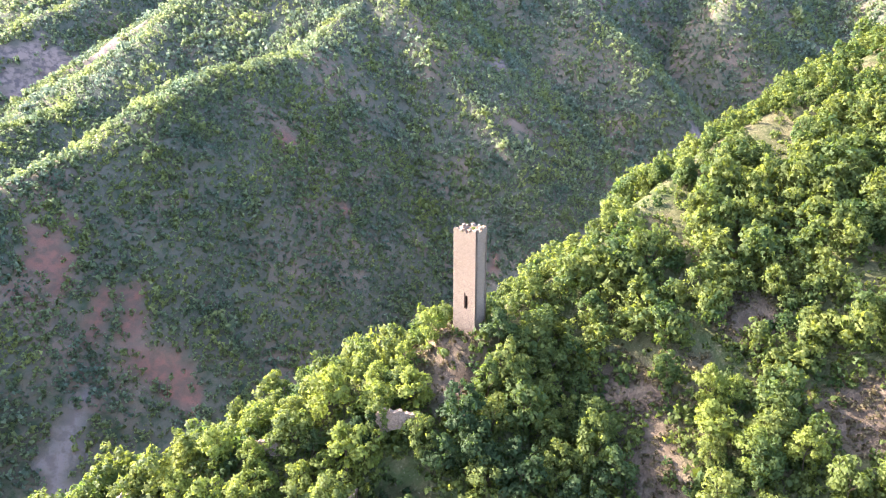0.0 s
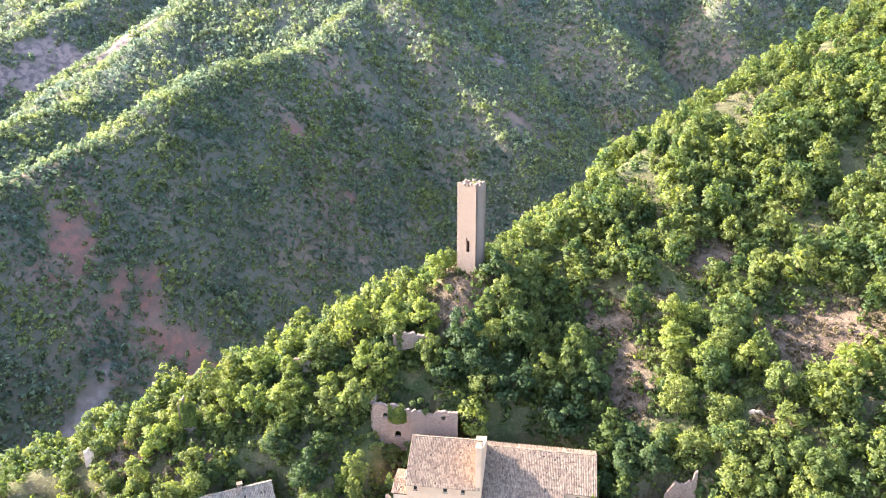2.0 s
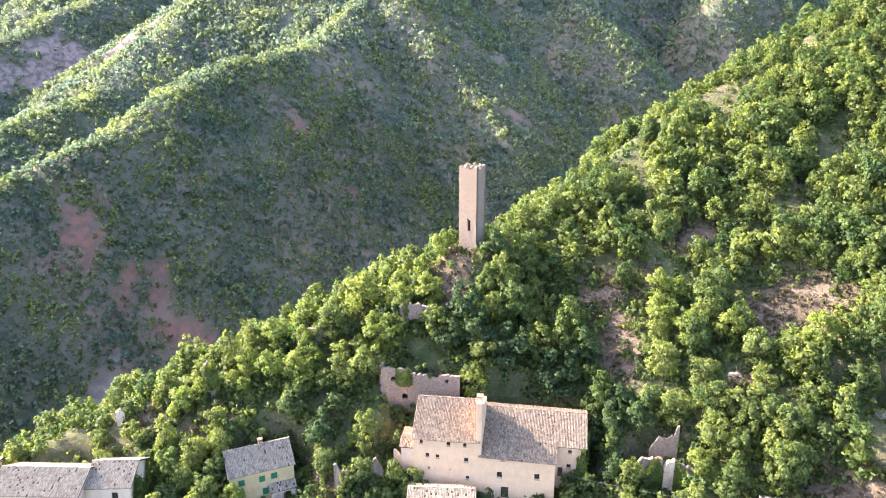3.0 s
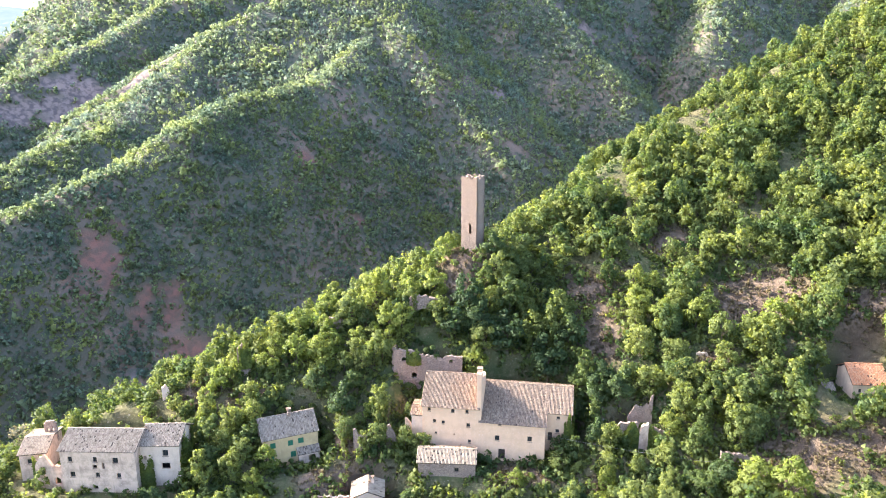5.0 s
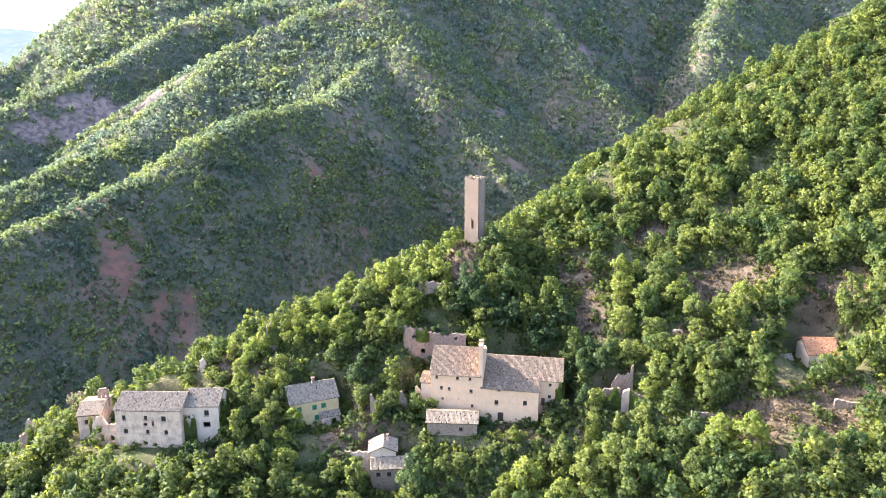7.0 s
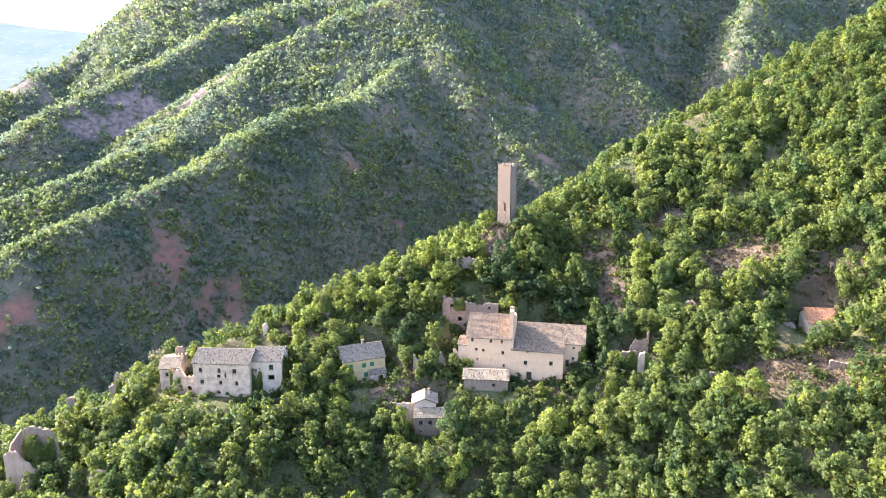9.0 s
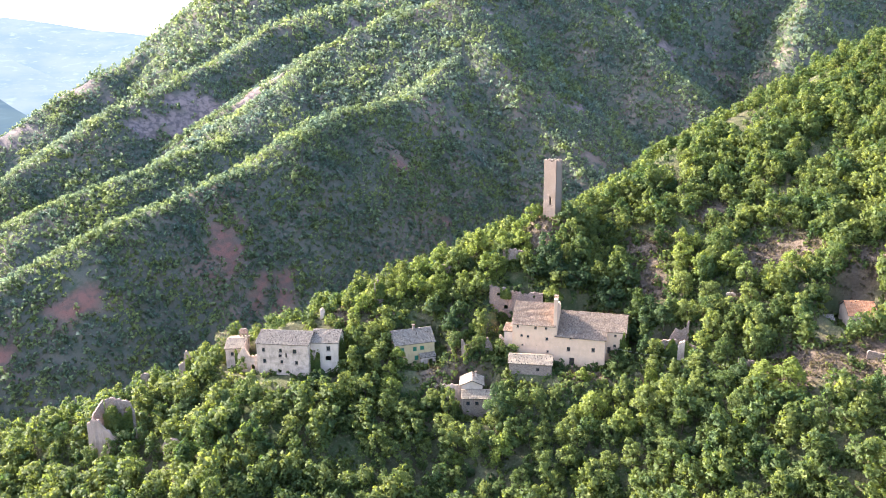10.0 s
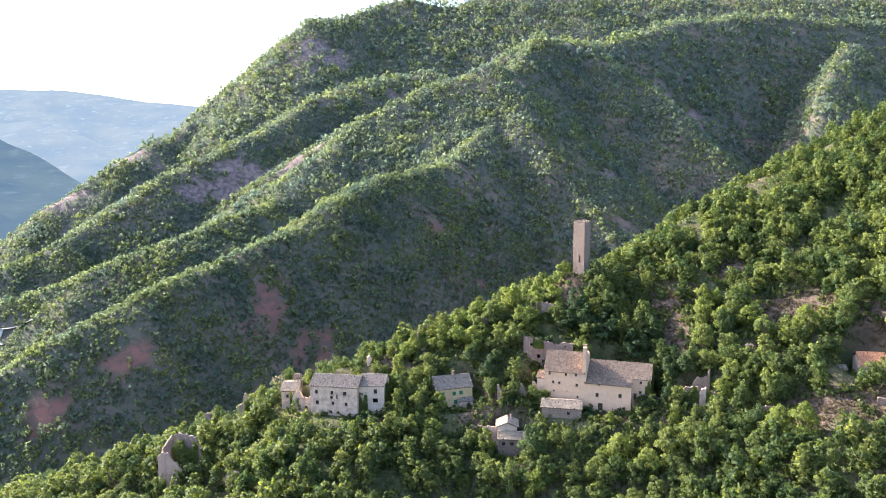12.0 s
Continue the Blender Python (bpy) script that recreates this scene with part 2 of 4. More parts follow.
def hill(x, y):
    yc, zc, sf, sb = (np.interp(x, CREST[:, 0], CREST[:, k]) for k in (1, 2, 3, 4))
    d = yc - y
    front = zc - sf * np.sqrt(np.maximum(d, 0) ** 2 + 9) + 3 * sf
    back = zc - sb * np.sqrt(np.maximum(-d, 0) ** 2 + 9) + 3 * sb
    z = np.where(d > 0, front, back) + 1.6 * rough(x, y, 26) * np.clip(np.abs(d) / 14, 0.25, 1)
    for px, py, r, h in TERRACES:
        w = np.clip(1.45 - np.hypot(x - px, y - py) / r, 0, 0.45) / 0.45
        z = z + (h - z) * fade(w)
    return z


def mountain(x, y):
    z = np.full(np.shape(x), VALLEY, float)
    for line, left, right in RIDGES:
        best = np.full(np.shape(x), -1e4)
        for (ax, ay, az), (bx, by, bz) in zip(line, line[1:]):
            dx, dy = bx - ax, by - ay
            t = ((x - ax) * dx + (y - ay) * dy) / (dx * dx + dy * dy)
            past = np.maximum(t - 1, 0) * np.hypot(dx, dy) * ((bx, by, bz) == line[-1])
            t = np.clip(t, 0, 1)
            ex, ey = x - ax - t * dx, y - ay - t * dy
            d = np.hypot(ex, ey)
            side = dx * ey - dy * ex
            turn = np.clip(0.5 + side / (np.hypot(dx, dy) * 12 + 1e-6), 0, 1)
            s = right + (left - right) * turn
            best = np.maximum(best, az + t * (bz - az) - s * (np.sqrt(d * d + 64) - 8) - 0.8 * past)
        z = smax(z, best, 5.0)
    far = np.clip((np.hypot(x, y - 100) - 150) / 200, 0, 1)
    return z + far * (4.5 * rough(x, y, 70) + 1.5 * rough(x + 90, y, 18, 2))


def land(x, y):
    x, y = np.asarray(x, float), np.asarray(y, float)
    return smax(hill(x, y), mountain(x, y), 4.0)


# bare places on the mountain: x, y, half lengths
RED = ((-250, 441, 10, 26), (-262, 439, 9, 18), (-335, 337, 12, 16), (-365, 300, 18, 15), (-321, 346, 10, 12), (-258, 427, 9, 22), (-219, 432, 8, 24), (-178, 416, 18, 13), (-162, 409, 13, 11), (-204, 425, 10, 34), (-90, 585, 14, 8), (-131, 615, 10, 12), (46, 600, 9, 12))
SCREE = ((-213, 362, 7, 26), (-212, 344, 15, 15), (305, 808, 20, 22), (290, 830, 8, 30), (-190, 335, 12, 10))
CLIFF = ((-443, 841, 44, 46), (-470, 821, 40, 36), (-503, 788, 26, 22), (-356, 818, 24, 34), (-759, 1060, 42, 26), (-709, 1060, 16, 14), (-815, 955, 40, 26), (-860, 926, 24, 18), (-500, 1320, 50, 70), (-452, 1335, 30, 40), (258, 980, 14, 16), (-3, 904, 9, 10), (163, 1110, 22, 18), (216, 1100, 24, 18), (300, 1160, 16, 16), (-291, 1138, 20, 24), (-56, 944, 16, 10), (64, 826, 10, 16))


SOIL = ((-62, 97, 6, 5), (-2, 130, 7, 5), (-23, 84, 7, 4), (68, 66, 9, 5), (98, 99, 10, 6), (37, 106, 8, 16), (36, 121, 10, 9), (75, 108, 13, 11), (92, 65, 22, 9), (72, 65, 20, 9), (50, 124, 9, 7), (1, 122, 8, 11), (60, 132, 6, 6), (30, 70, 5, 5), (12, 76, 13, 5), (-24, 78, 8, 4), (-51, 95, 6, 4), (63, 94, 5, 4), (-8, 96, 6, 5), (99, 98, 9, 5), (-30, 76, 7, 4), (47, 118, 7, 9))


def patch(x, y, places):
    """How far a place lies within one of the bare patches, with a ragged edge."""
    w = np.zeros(np.shape(x))
    for px, py, rx, ry in places:
        q = 0.9 - np.hypot((x - px) / rx, (y - py) / ry) + 0.7 * value_noise(x + py, y + px, 11)
        w = np.maximum(w, np.clip(2.2 * q, 0, 1))
    return w


def height(x, y):
    return float(land(np.array([x]), np.array([y]))[0])


# ---- mesh helpers ----
def sheet(name, verts, faces, mat, parent=None, normals=None):
    """A mesh object from arrays of corners and of faces with equally many corners; leaves take the rounded normals of their crown."""
    me = bpy.data.meshes.new(name)
    verts, faces = np.asarray(verts, np.float32), np.asarray(faces, np.int32)
    n = faces.shape[1]
    me.vertices.add(len(verts))
    me.vertices.foreach_set("co", verts.ravel())
    me.loops.add(faces.size)
    me.loops.foreach_set("vertex_index", faces.ravel())
    me.polygons.add(len(faces))
    me.polygons.foreach_set("loop_start", np.arange(0, faces.size, n, dtype=np.int32))
    me.materials.append(mat)
    me.update(calc_edges=True)
    me.validate()
    if normals is not None:
        me.attributes.new("custom_normal", "FLOAT_VECTOR", "POINT").data.foreach_set("vector", np.asarray(normals, np.float32).ravel())
    ob = new(name, me)
    ob.parent = parent
    return ob


def part(name, bm, mat, parent=None, label=""):
    me = bpy.data.meshes.new(name)
    bmesh.ops.recalc_face_normals(bm, faces=bm.faces)
    bm.to_mesh(me)
    bm.free()
    me.materials.append(mat)
    ob = new(name, me)
    ob.parent = parent
    if label:
        tagged(ob, label)
    return ob


def box(bm, x0, y0, z0, x1, y1, z1):
    v = [bm.verts.new((x, y, z)) for z in (z0, z1) for x, y in ((x0, y0), (x1, y0), (x1, y1), (x0, y1))]
    for f in ((3, 2, 1, 0), (4, 5, 6, 7), (0, 1, 5, 4), (1, 2, 6, 5), (2, 3, 7, 6), (3, 0, 4, 7)):
        bm.faces.new([v[i] for i in f])
    return v


def thing(name, m, label, category, group="", kind=""):
    ob = new(name)
    ob.matrix_world = m
    return tagged(ob, label, category, group, kind)


# ---- ground ----
def steps(*pieces):
    out = []
    for a, b, s in pieces:
        out += list(np.arange(a, b, s))
    return np.array(out + [pieces[-1][1]], float)


GX = steps((-6000, -1500, 150), (-1500, -700, 25), (-700, -160, 8), (-160, 150, 2.0), (150, 700, 8), (700, 2500, 100))
GY = steps((-1500, -100, 100), (-100, 20, 10), (20, 230, 2.0), (230, 900, 7), (900, 1600, 14), (1600, 5000, 130))
gx, gy = np.meshgrid(GX, GY, indexing="ij")
gz = land(gx, gy)
ids = np.arange(gx.size).reshape(gx.shape)
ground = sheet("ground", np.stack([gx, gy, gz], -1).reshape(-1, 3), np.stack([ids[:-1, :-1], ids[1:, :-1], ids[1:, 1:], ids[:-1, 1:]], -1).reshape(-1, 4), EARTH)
ground.data.polygons.foreach_set("use_smooth", np.ones(len(ground.data.polygons), bool))
for key, places in (("red_earth", RED), ("scree", SCREE), ("rock", CLIFF), ("soil", SOIL)):
    layer = ground.data.attributes.new(key, "FLOAT", "POINT")
    layer.data.foreach_set("value", patch(gx, gy, places).astype(np.float32).ravel())
tagged(ground, "steep stony hillside and wooded valley slopes", "ground", kind="structure")


# ---- distant hills ----
def skyline(name, points, mat, label, drop=420.0, run=500.0):
    """A far hillside that falls towards the valley from a rounded skyline."""
    px, py, pz = (np.array(c, float) for c in zip(*points))
    x = np.linspace(px[0], px[-1], 160)
    y, z = np.interp(x, px, py), np.interp(x, px, pz)
    z = z + 4 * rough(x, y, 120) + 0.0 * y
    rows = []
    for k in range(14):
        f = k / 13
        rows.append(np.stack([x, y - run * f + 40 * value_noise(x + 300 * f, y, 180), z - drop * f ** 1.3 + 12 * f * value_noise(x, y + 900 * f, 140)], 1))
    v = np.concatenate(rows)
    i = np.arange(len(v)).reshape(14, 160)
    ob = sheet(name, v, np.stack([i[:-1, :-1], i[1:, :-1], i[1:, 1:], i[:-1, 1:]], -1).reshape(-1, 4), mat)
    ob.data.polygons.foreach_set("use_smooth", np.ones(len(ob.data.polygons), bool))
    return tagged(ob, label, "hills", kind="structure")


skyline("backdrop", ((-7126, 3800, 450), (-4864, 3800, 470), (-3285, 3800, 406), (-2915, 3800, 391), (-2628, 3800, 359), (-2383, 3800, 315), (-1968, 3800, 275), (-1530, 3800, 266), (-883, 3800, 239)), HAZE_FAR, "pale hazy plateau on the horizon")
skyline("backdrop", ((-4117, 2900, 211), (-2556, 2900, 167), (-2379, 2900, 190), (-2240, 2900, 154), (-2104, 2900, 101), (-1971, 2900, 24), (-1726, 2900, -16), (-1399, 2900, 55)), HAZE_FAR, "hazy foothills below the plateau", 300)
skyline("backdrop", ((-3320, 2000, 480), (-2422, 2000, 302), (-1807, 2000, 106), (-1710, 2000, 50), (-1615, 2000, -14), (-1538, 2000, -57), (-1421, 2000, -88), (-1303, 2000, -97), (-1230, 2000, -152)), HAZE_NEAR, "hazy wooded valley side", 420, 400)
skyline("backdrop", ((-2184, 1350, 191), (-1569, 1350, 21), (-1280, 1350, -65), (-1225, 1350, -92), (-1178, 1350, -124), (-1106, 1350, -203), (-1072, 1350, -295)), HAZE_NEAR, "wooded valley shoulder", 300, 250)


# the road far down in the valley
line = [(-500, 468), (-512, 463), (-525, 459), (-533, 457), (-531, 449), (-522, 443), (-505, 440)]
fine = [(a[0] + (b[0] - a[0]) * k / 6, a[1] + (b[1] - a[1]) * k / 6) for a, b in zip(line, line[1:]) for k in range(6)]
verts = []
for (ax, ay), (bx_, by_) in zip(fine, fine[1:]):
    d = Vector((bx_ - ax, by_ - ay)).normalized()
    for side in (-2.6, 2.6):
        verts.append((ax - d.y * side, ay + d.x * side, height(ax, ay) + 1.2))
road = sheet("road", verts, [(2 * k, 2 * k + 1, 2 * k + 3, 2 * k + 2) for k in range(len(verts) // 2 - 1)], ROADTOP)
tagged(road, "pale bend of a road in the valley", "road", kind="structure")


# ---- buildings ----
def pierced(bm, length, z0, z1, thick, holes, axis="x"):
    """A wall from the origin along x, its face at y = 0 and its body behind it, with holes (middle, bottom, width, height) cut through."""
    cuts_x = sorted({0.0, length, *[h[0] - h[2] / 2 for h in holes], *[h[0] + h[2] / 2 for h in holes]})
    cuts_z = sorted({z0, z1, *[h[1] for h in holes], *[h[1] + h[3] for h in holes]})
    for xa, xb in zip(cuts_x, cuts_x[1:]):
        run = None
        for za, zb in zip(cuts_z, cuts_z[1:]):
            mx, mz = (xa + xb) / 2, (za + zb) / 2
            open_here = any(abs(mx - h[0]) < h[2] / 2 and h[1] < mz < h[1] + h[3] for h in holes)
            if open_here:
                if run is not None:
                    box(bm, xa, 0, run, xb, thick, za)
                run = None
            elif run is None:
                run = za
        if run is not None:
            box(bm, xa, 0, run, xb, thick, z1)


def window(parent, u, v, w, h, look_of="plain", y=0.0):
    """A window set back in its opening; with shutters for look_of 'shut'."""
    if look_of == "shut":
        bm = bmesh.new()
        box(bm, u - w / 2 - 0.03, y - 0.05, v, u - 0.012, y + 0.02, v + h)
        for k in range(5):
            z = v + h * (k + 0.5) / 5
            box(bm, u - w / 2 + 0.08, y - 0.07, z - 0.05, u - 0.1, y - 0.05, z + 0.05)
        a = part("shutter", bm, GREEN, parent, "closed green painted wooden shutter")
        b = new("shutter", a.data)
        b.parent = parent
        b.location = (w / 2 + 0.03, 0, 0)
        tagged(b, "closed green painted wooden shutter")
        return
    fr = bmesh.new()
    t = 0.07
    d = y + 0.28
    box(fr, u - w / 2, d, v, u - w / 2 + t, d + 0.06, v + h)
    box(fr, u + w / 2 - t, d, v, u + w / 2, d + 0.06, v + h)
    box(fr, u - w / 2 + t, d, v, u + w / 2 - t, d + 0.06, v + t)
    box(fr, u - w / 2 + t, d, v + h - t, u + w / 2 - t, d + 0.06, v + h)
    box(fr, u - 0.03, d, v + t, u + 0.03, d + 0.06, v + h - t)
    f = part("window_frame", fr, WOOD, parent)
    if look_of == "plain":
        pn = bmesh.new()
        box(pn, u - w / 2 + t, d + 0.02, v + t, u + w / 2 - t, d + 0.03, v + h - t)
        p = part("pane", pn, GLASS, f)
    sl = bmesh.new()
    box(sl, u - w / 2 - 0.1, y - 0.08, v - 0.1, u + w / 2 + 0.1, y - 0.003, v - 0.004)
    part("window_sill", sl, STONE, parent)


def tile_slope(name, parent, mat, a, b, c, d, seed=1, ragged=0.0):
    """Rows of half-round tiles over the slope with eave a to b and ridge d to c, on a boarded deck."""
    rnd = np.random.RandomState(seed)
    a, b, c, d = (np.array(p, float) for p in (a, b, c, d))
    wide = max(np.linalg.norm(b - a), np.linalg.norm(c - d))
    tall = max(np.linalg.norm(d - a), np.linalg.norm(c - b))
    up = np.cross(b - a, d - a)
    up /= np.linalg.norm(up)
    cols, rows = max(3, int(wide / 0.3)), max(3, int(tall / 0.5))
    at = lambda s, t: (a + (b - a) * s) * (1 - t) + (d + (c - d) * s) * t
    verts, faces = [], []
    for i in range(cols):
        for j in range(rows):
            if rnd.rand() < ragged:
                continue
            s0, s1 = (i + 0.04) / cols, (i + 0.96) / cols
            t0, t1 = j / rows - 0.012, (j + 1.06) / rows
            lift = 0.03 + 0.05 * rnd.rand()
            skew = 0.15 / cols * (rnd.rand() - 0.5)
            n = len(verts)
            for t, top in ((t0, 0.05 + lift), (t1, lift)):
                for s, h in ((s0, 0.0), (s0 + (s1 - s0) * 0.28, 0.085), (s0 + (s1 - s0) * 0.72, 0.085), (s1, 0.0)):
                    verts.append(at(s + skew, min(t, 1.0)) + up * (h + top))
            for k in range(3):
                faces.append((n + k, n + k + 1, n + k + 5, n + k + 4))
            faces.append((n, n + 3, n + 2, n + 1))
    sh = sheet("roof_tiles", verts, faces, mat, parent)
    tagged(sh, kind="stuff")
    bm = bmesh.new()
    top = [bm.verts.new(p + up * 0.02) for p in (a, b, c, d)]
    low = [bm.verts.new(p - up * 0.14) for p in (a, b, c, d)]
    bm.faces.new(top)
    bm.faces.new(low[::-1])
    for i in range(4):
        bm.faces.new((top[i], low[i], low[(i + 1) % 4], top[(i + 1) % 4]))
    part(name, bm, WOOD, parent)
    return sh


def gable_wall(parent, mat, x, depth, z0, eave, ridge_at, ridge, thick, back_eave, holes=()):
    """A side wall at x, running back from the front, with a pointed top."""
    bm = bmesh.new()
    prof = [(0, z0), (depth, z0), (depth, back_eave), (ridge_at, ridge), (0, eave)]
    one = [bm.verts.new((x, p[0], p[1])) for p in prof]
    two = [bm.verts.new((x + thick, p[0], p[1])) for p in prof]
    bm.faces.new(one)
    bm.faces.new(two[::-1])
    for i in range(5):
        j = (i + 1) % 5
        bm.faces.new((one[i], one[j], two[j], two[i]))
    return part("wall", bm, mat, parent)


def house(name, m, label, width, depth, eave, ridge_at, ridge, back_eave, mat, tiles, windows=(), doors=(), shuts=(), holes=(), foot=-4.0, over=0.35, seed=1, ragged=0.02, side_mat=None):
    """A house whose front stands on local x from 0 to width, facing -y; heights from the local ground; windows as (middle, top below the eave, width, height)."""
    ob = thing(name, m, label, "house")
    th = 0.5
    conv = lambda o: (o[0], eave - o[1] - o[3], o[2], o[3])
    cut = [conv(o) for o in (*windows, *doors, *holes)]
    bm = bmesh.new()
    pierced(bm, width, foot, eave, th, cut)
    bmesh.ops.remove_doubles(bm, verts=bm.verts, dist=0.001)
    part("wall", bm, mat, ob)
    bm = bmesh.new()
    box(bm, 0, depth - th, foot, width, depth, back_eave)
    part("wall", bm, mat, ob)
    sm = side_mat or mat
    gable_wall(ob, sm, 0.003, depth - th - 0.003, foot, eave, ridge_at, ridge, th, back_eave).location = (-0.006, 0.003, -0.003)
    gable_wall(ob, sm, width - th, depth - th - 0.003, foot, eave, ridge_at, ridge, th, back_eave).location = (0.003, 0.003, -0.003)
    # Near-black floor and back panel stand in for the unlit room behind the openings.
    bm = bmesh.new()
    box(bm, th, th, -0.6, width - th, depth - th, -0.5)
    box(bm, th + 0.02, th + 2.5, -0.5, width - th - 0.02, th + 2.6, min(eave, back_eave) - 0.05)
    part("floor", bm, INSIDE, ob)
    for o in windows:
        window(ob, *conv(o))
    for o in shuts:
        window(ob, *conv(o), look_of="shut")
    for o in doors:
        u, v, w, h = conv(o)
        bm = bmesh.new()
        for k in range(4):
            box(bm, u - w / 2 + w * k / 4 + 0.01, 0.3, v, u - w / 2 + w * (k + 1) / 4 - 0.01, 0.36, v + h)
        part("door", bm, WOOD, ob, "dark weathered wooden door")
    sl = (ridge - eave) / ridge_at
    sb = (ridge - back_eave) / (depth - ridge_at)
    tile_slope("roof", ob, tiles, (-over, -over, eave - over * sl + 0.14), (width + over, -over, eave - over * sl + 0.14), (width + over, ridge_at, ridge + 0.14), (-over, ridge_at, ridge + 0.14), seed, ragged)
    tile_slope("roof", ob, tiles, (width + over, depth + over, back_eave - over * sb + 0.14), (-over, depth + over, back_eave - over * sb + 0.14), (-over, ridge_at, ridge + 0.14), (width + over, ridge_at, ridge + 0.14), seed + 1, ragged)
    bm = bmesh.new()
    n = int(width / 0.42)
    for k in range(n):
        x0 = -over + (width + 2 * over) * k / n
        box(bm, x0, ridge_at - 0.16, ridge + 0.16, x0 + (width + 2 * over) / n * 0.96, ridge_at + 0.16, ridge + 0.3 + 0.03 * (k % 3))
    part("ridge_tiles", bm, tiles, ob)
    return ob


def chimney(parent, x, y, z0, z1, w=0.8, mat=None):
    bm = bmesh.new()
    box(bm, x - w / 2, y - w / 2, z0, x + w / 2, y + w / 2, z1)
    c = part("chimney", bm, mat or STONE, parent)
    bm = bmesh.new()
    for dx, dy in ((-1, -1), (1, -1), (1, 1), (-1, 1)):
        box(bm, x + dx * w * 0.36 - 0.1, y + dy * w * 0.36 - 0.1, z1 + 0.004, x + dx * w * 0.36 + 0.1, y + dy * w * 0.36 + 0.1, z1 + 0.35)
    v = box(bm, x - w * 0.7, y - w * 0.7, z1 + 0.354, x + w * 0.7, y + w * 0.7, z1 + 0.5)
    part("cowl", bm, CLAY, c)
    return c


def ragged_wall(name, m, label, length, thick, profile, mat, holes=(), foot=-3.0, seed=3, category="ruin"):
    """A broken wall along local x; its top follows the profile [(x, z), ...], crumbled."""
    rnd = np.random.RandomState(seed)
    ob = thing(name, m, label, category)
    px, pz = zip(*profile)
    bm = bmesh.new()
    n = max(4, int(length / 0.4))
    edge = [length * k / n for k in range(n + 1)]
    tops = [float(np.interp(x, px, pz)) + rnd.uniform(-0.28, 0.28) for x in edge]
    wave = [rnd.uniform(-0.07, 0.07) for x in edge]

    def block(k, low, high):
        v = [bm.verts.new(p) for h in (low, high) for p in ((edge[k], wave[k], h[0]), (edge[k + 1], wave[k + 1], h[1]), (edge[k + 1], wave[k + 1] + thick, h[1]), (edge[k], wave[k] + thick, h[0]))]
        for f in ((3, 2, 1, 0), (4, 5, 6, 7), (0, 1, 5, 4), (1, 2, 6, 5), (2, 3, 7, 6), (3, 0, 4, 7)):
            bm.faces.new([v[i] for i in f])

    for k in range(n):
        mid = (edge[k] + edge[k + 1]) / 2
        low = (foot, foot)
        for hx, hz, hw, hh in sorted(holes, key=lambda o: o[1]):
            if abs(mid - hx) < hw / 2:
                block(k, low, (hz, hz))
                low = tuple(hz + hh - 0.35 * hh * min(1, 2 * abs(e - hx) / hw) ** 2 for e in (edge[k], edge[k + 1]))
        block(k, low, (tops[k], tops[k + 1]))
    bmesh.ops.remove_doubles(bm, verts=bm.verts, dist=0.001)
    part("wall", bm, mat, ob)
    return ob


# the large house: a tall wing and a longer wing with a bell wall between
tall = house("house", pose(-7.8, 83.8, -15.0, 0, 0, -7.6), "tall cream plastered house with small windows and clay tiles", 12.8, 15.5, 12.1, 8.6, 16.4, 11.0, CREAM, CLAY,
             windows=((1.6, 0.35, 0.65, 0.85), (7.0, 0.35, 0.75, 0.9), (10.2, 0.4, 0.65, 0.8), (2.8, 3.2, 0.7, 0.85), (4.8, 3.4, 0.7, 0.8), (10.5, 3.7, 0.8, 0.95), (3.1, 6.3, 0.5, 0.5), (10.8, 7.8, 0.65, 0.8)),
             holes=((8.8, 9.2, 0.45, 0.4), (7.3, 6.5, 0.25, 0.35)), seed=11)
wing = house("house", pose(5.25, 82.1, -15.0, 0, 0, -9.8), "long cream plastered house wing with arched doorway", 14.6, 14.5, 9.0, 12.0, 13.2, 12.4, CREAM, CLAY,
             windows=((3.9, 3.1, 1.0, 1.3), (11.2, 2.7, 1.0, 1.3), (4.5, 0.25, 0.7, 0.3)), doors=((5.0, 6.4, 1.5, 2.6),), seed=21)
annex = house("house", wing.matrix_world @ pose(14.62, 4.0, 0.0), "narrow ivy-grown house end with small windows", 5.7, 10.5, 10.4, 8.0, 13.2, 12.4, CREAM, CLAY,
              windows=((2.7, 0.7, 0.7, 0.75), (2.6, 3.9, 0.8, 0.9)), doors=((0.9, 4.8, 1.1, 2.2),), seed=31)
side = house("house", pose(-10.3, 85.4, -14.5, 0, 0, -7.6), "low whitewashed side room of the tall house", 2.6, 6.0, 8.6, 3.0, 9.4, 9.0, CHALK, CLAY, seed=35)
bm = bmesh.new()
for y0, y1, z1 in ((0, 1.1, 20.6), (1.1, 2.4, 21.2), (2.4, 3.2, 20.4), (3.2, 4.6, 18.4), (4.6, 6.5, 17.8), (6.5, 9.0, 17.2), (9.0, 11.0, 16.0)):
    box(bm, 0, y0, -2, 1.05, y1, z1)
bmesh.ops.remove_doubles(bm, verts=bm.verts, dist=0.001)
bell = thing("bell_wall", pose(4.45, 82.2, -15, 0, 0, -8.5), "tall cream plastered bell wall rising between two roofs", "wall")
part("wall", bm, CREAM, bell)
bm = bmesh.new()
box(bm, -0.1, 1.0, 21.204, 1.15, 2.5, 21.4)
part("coping", bm, CLAY, bell)

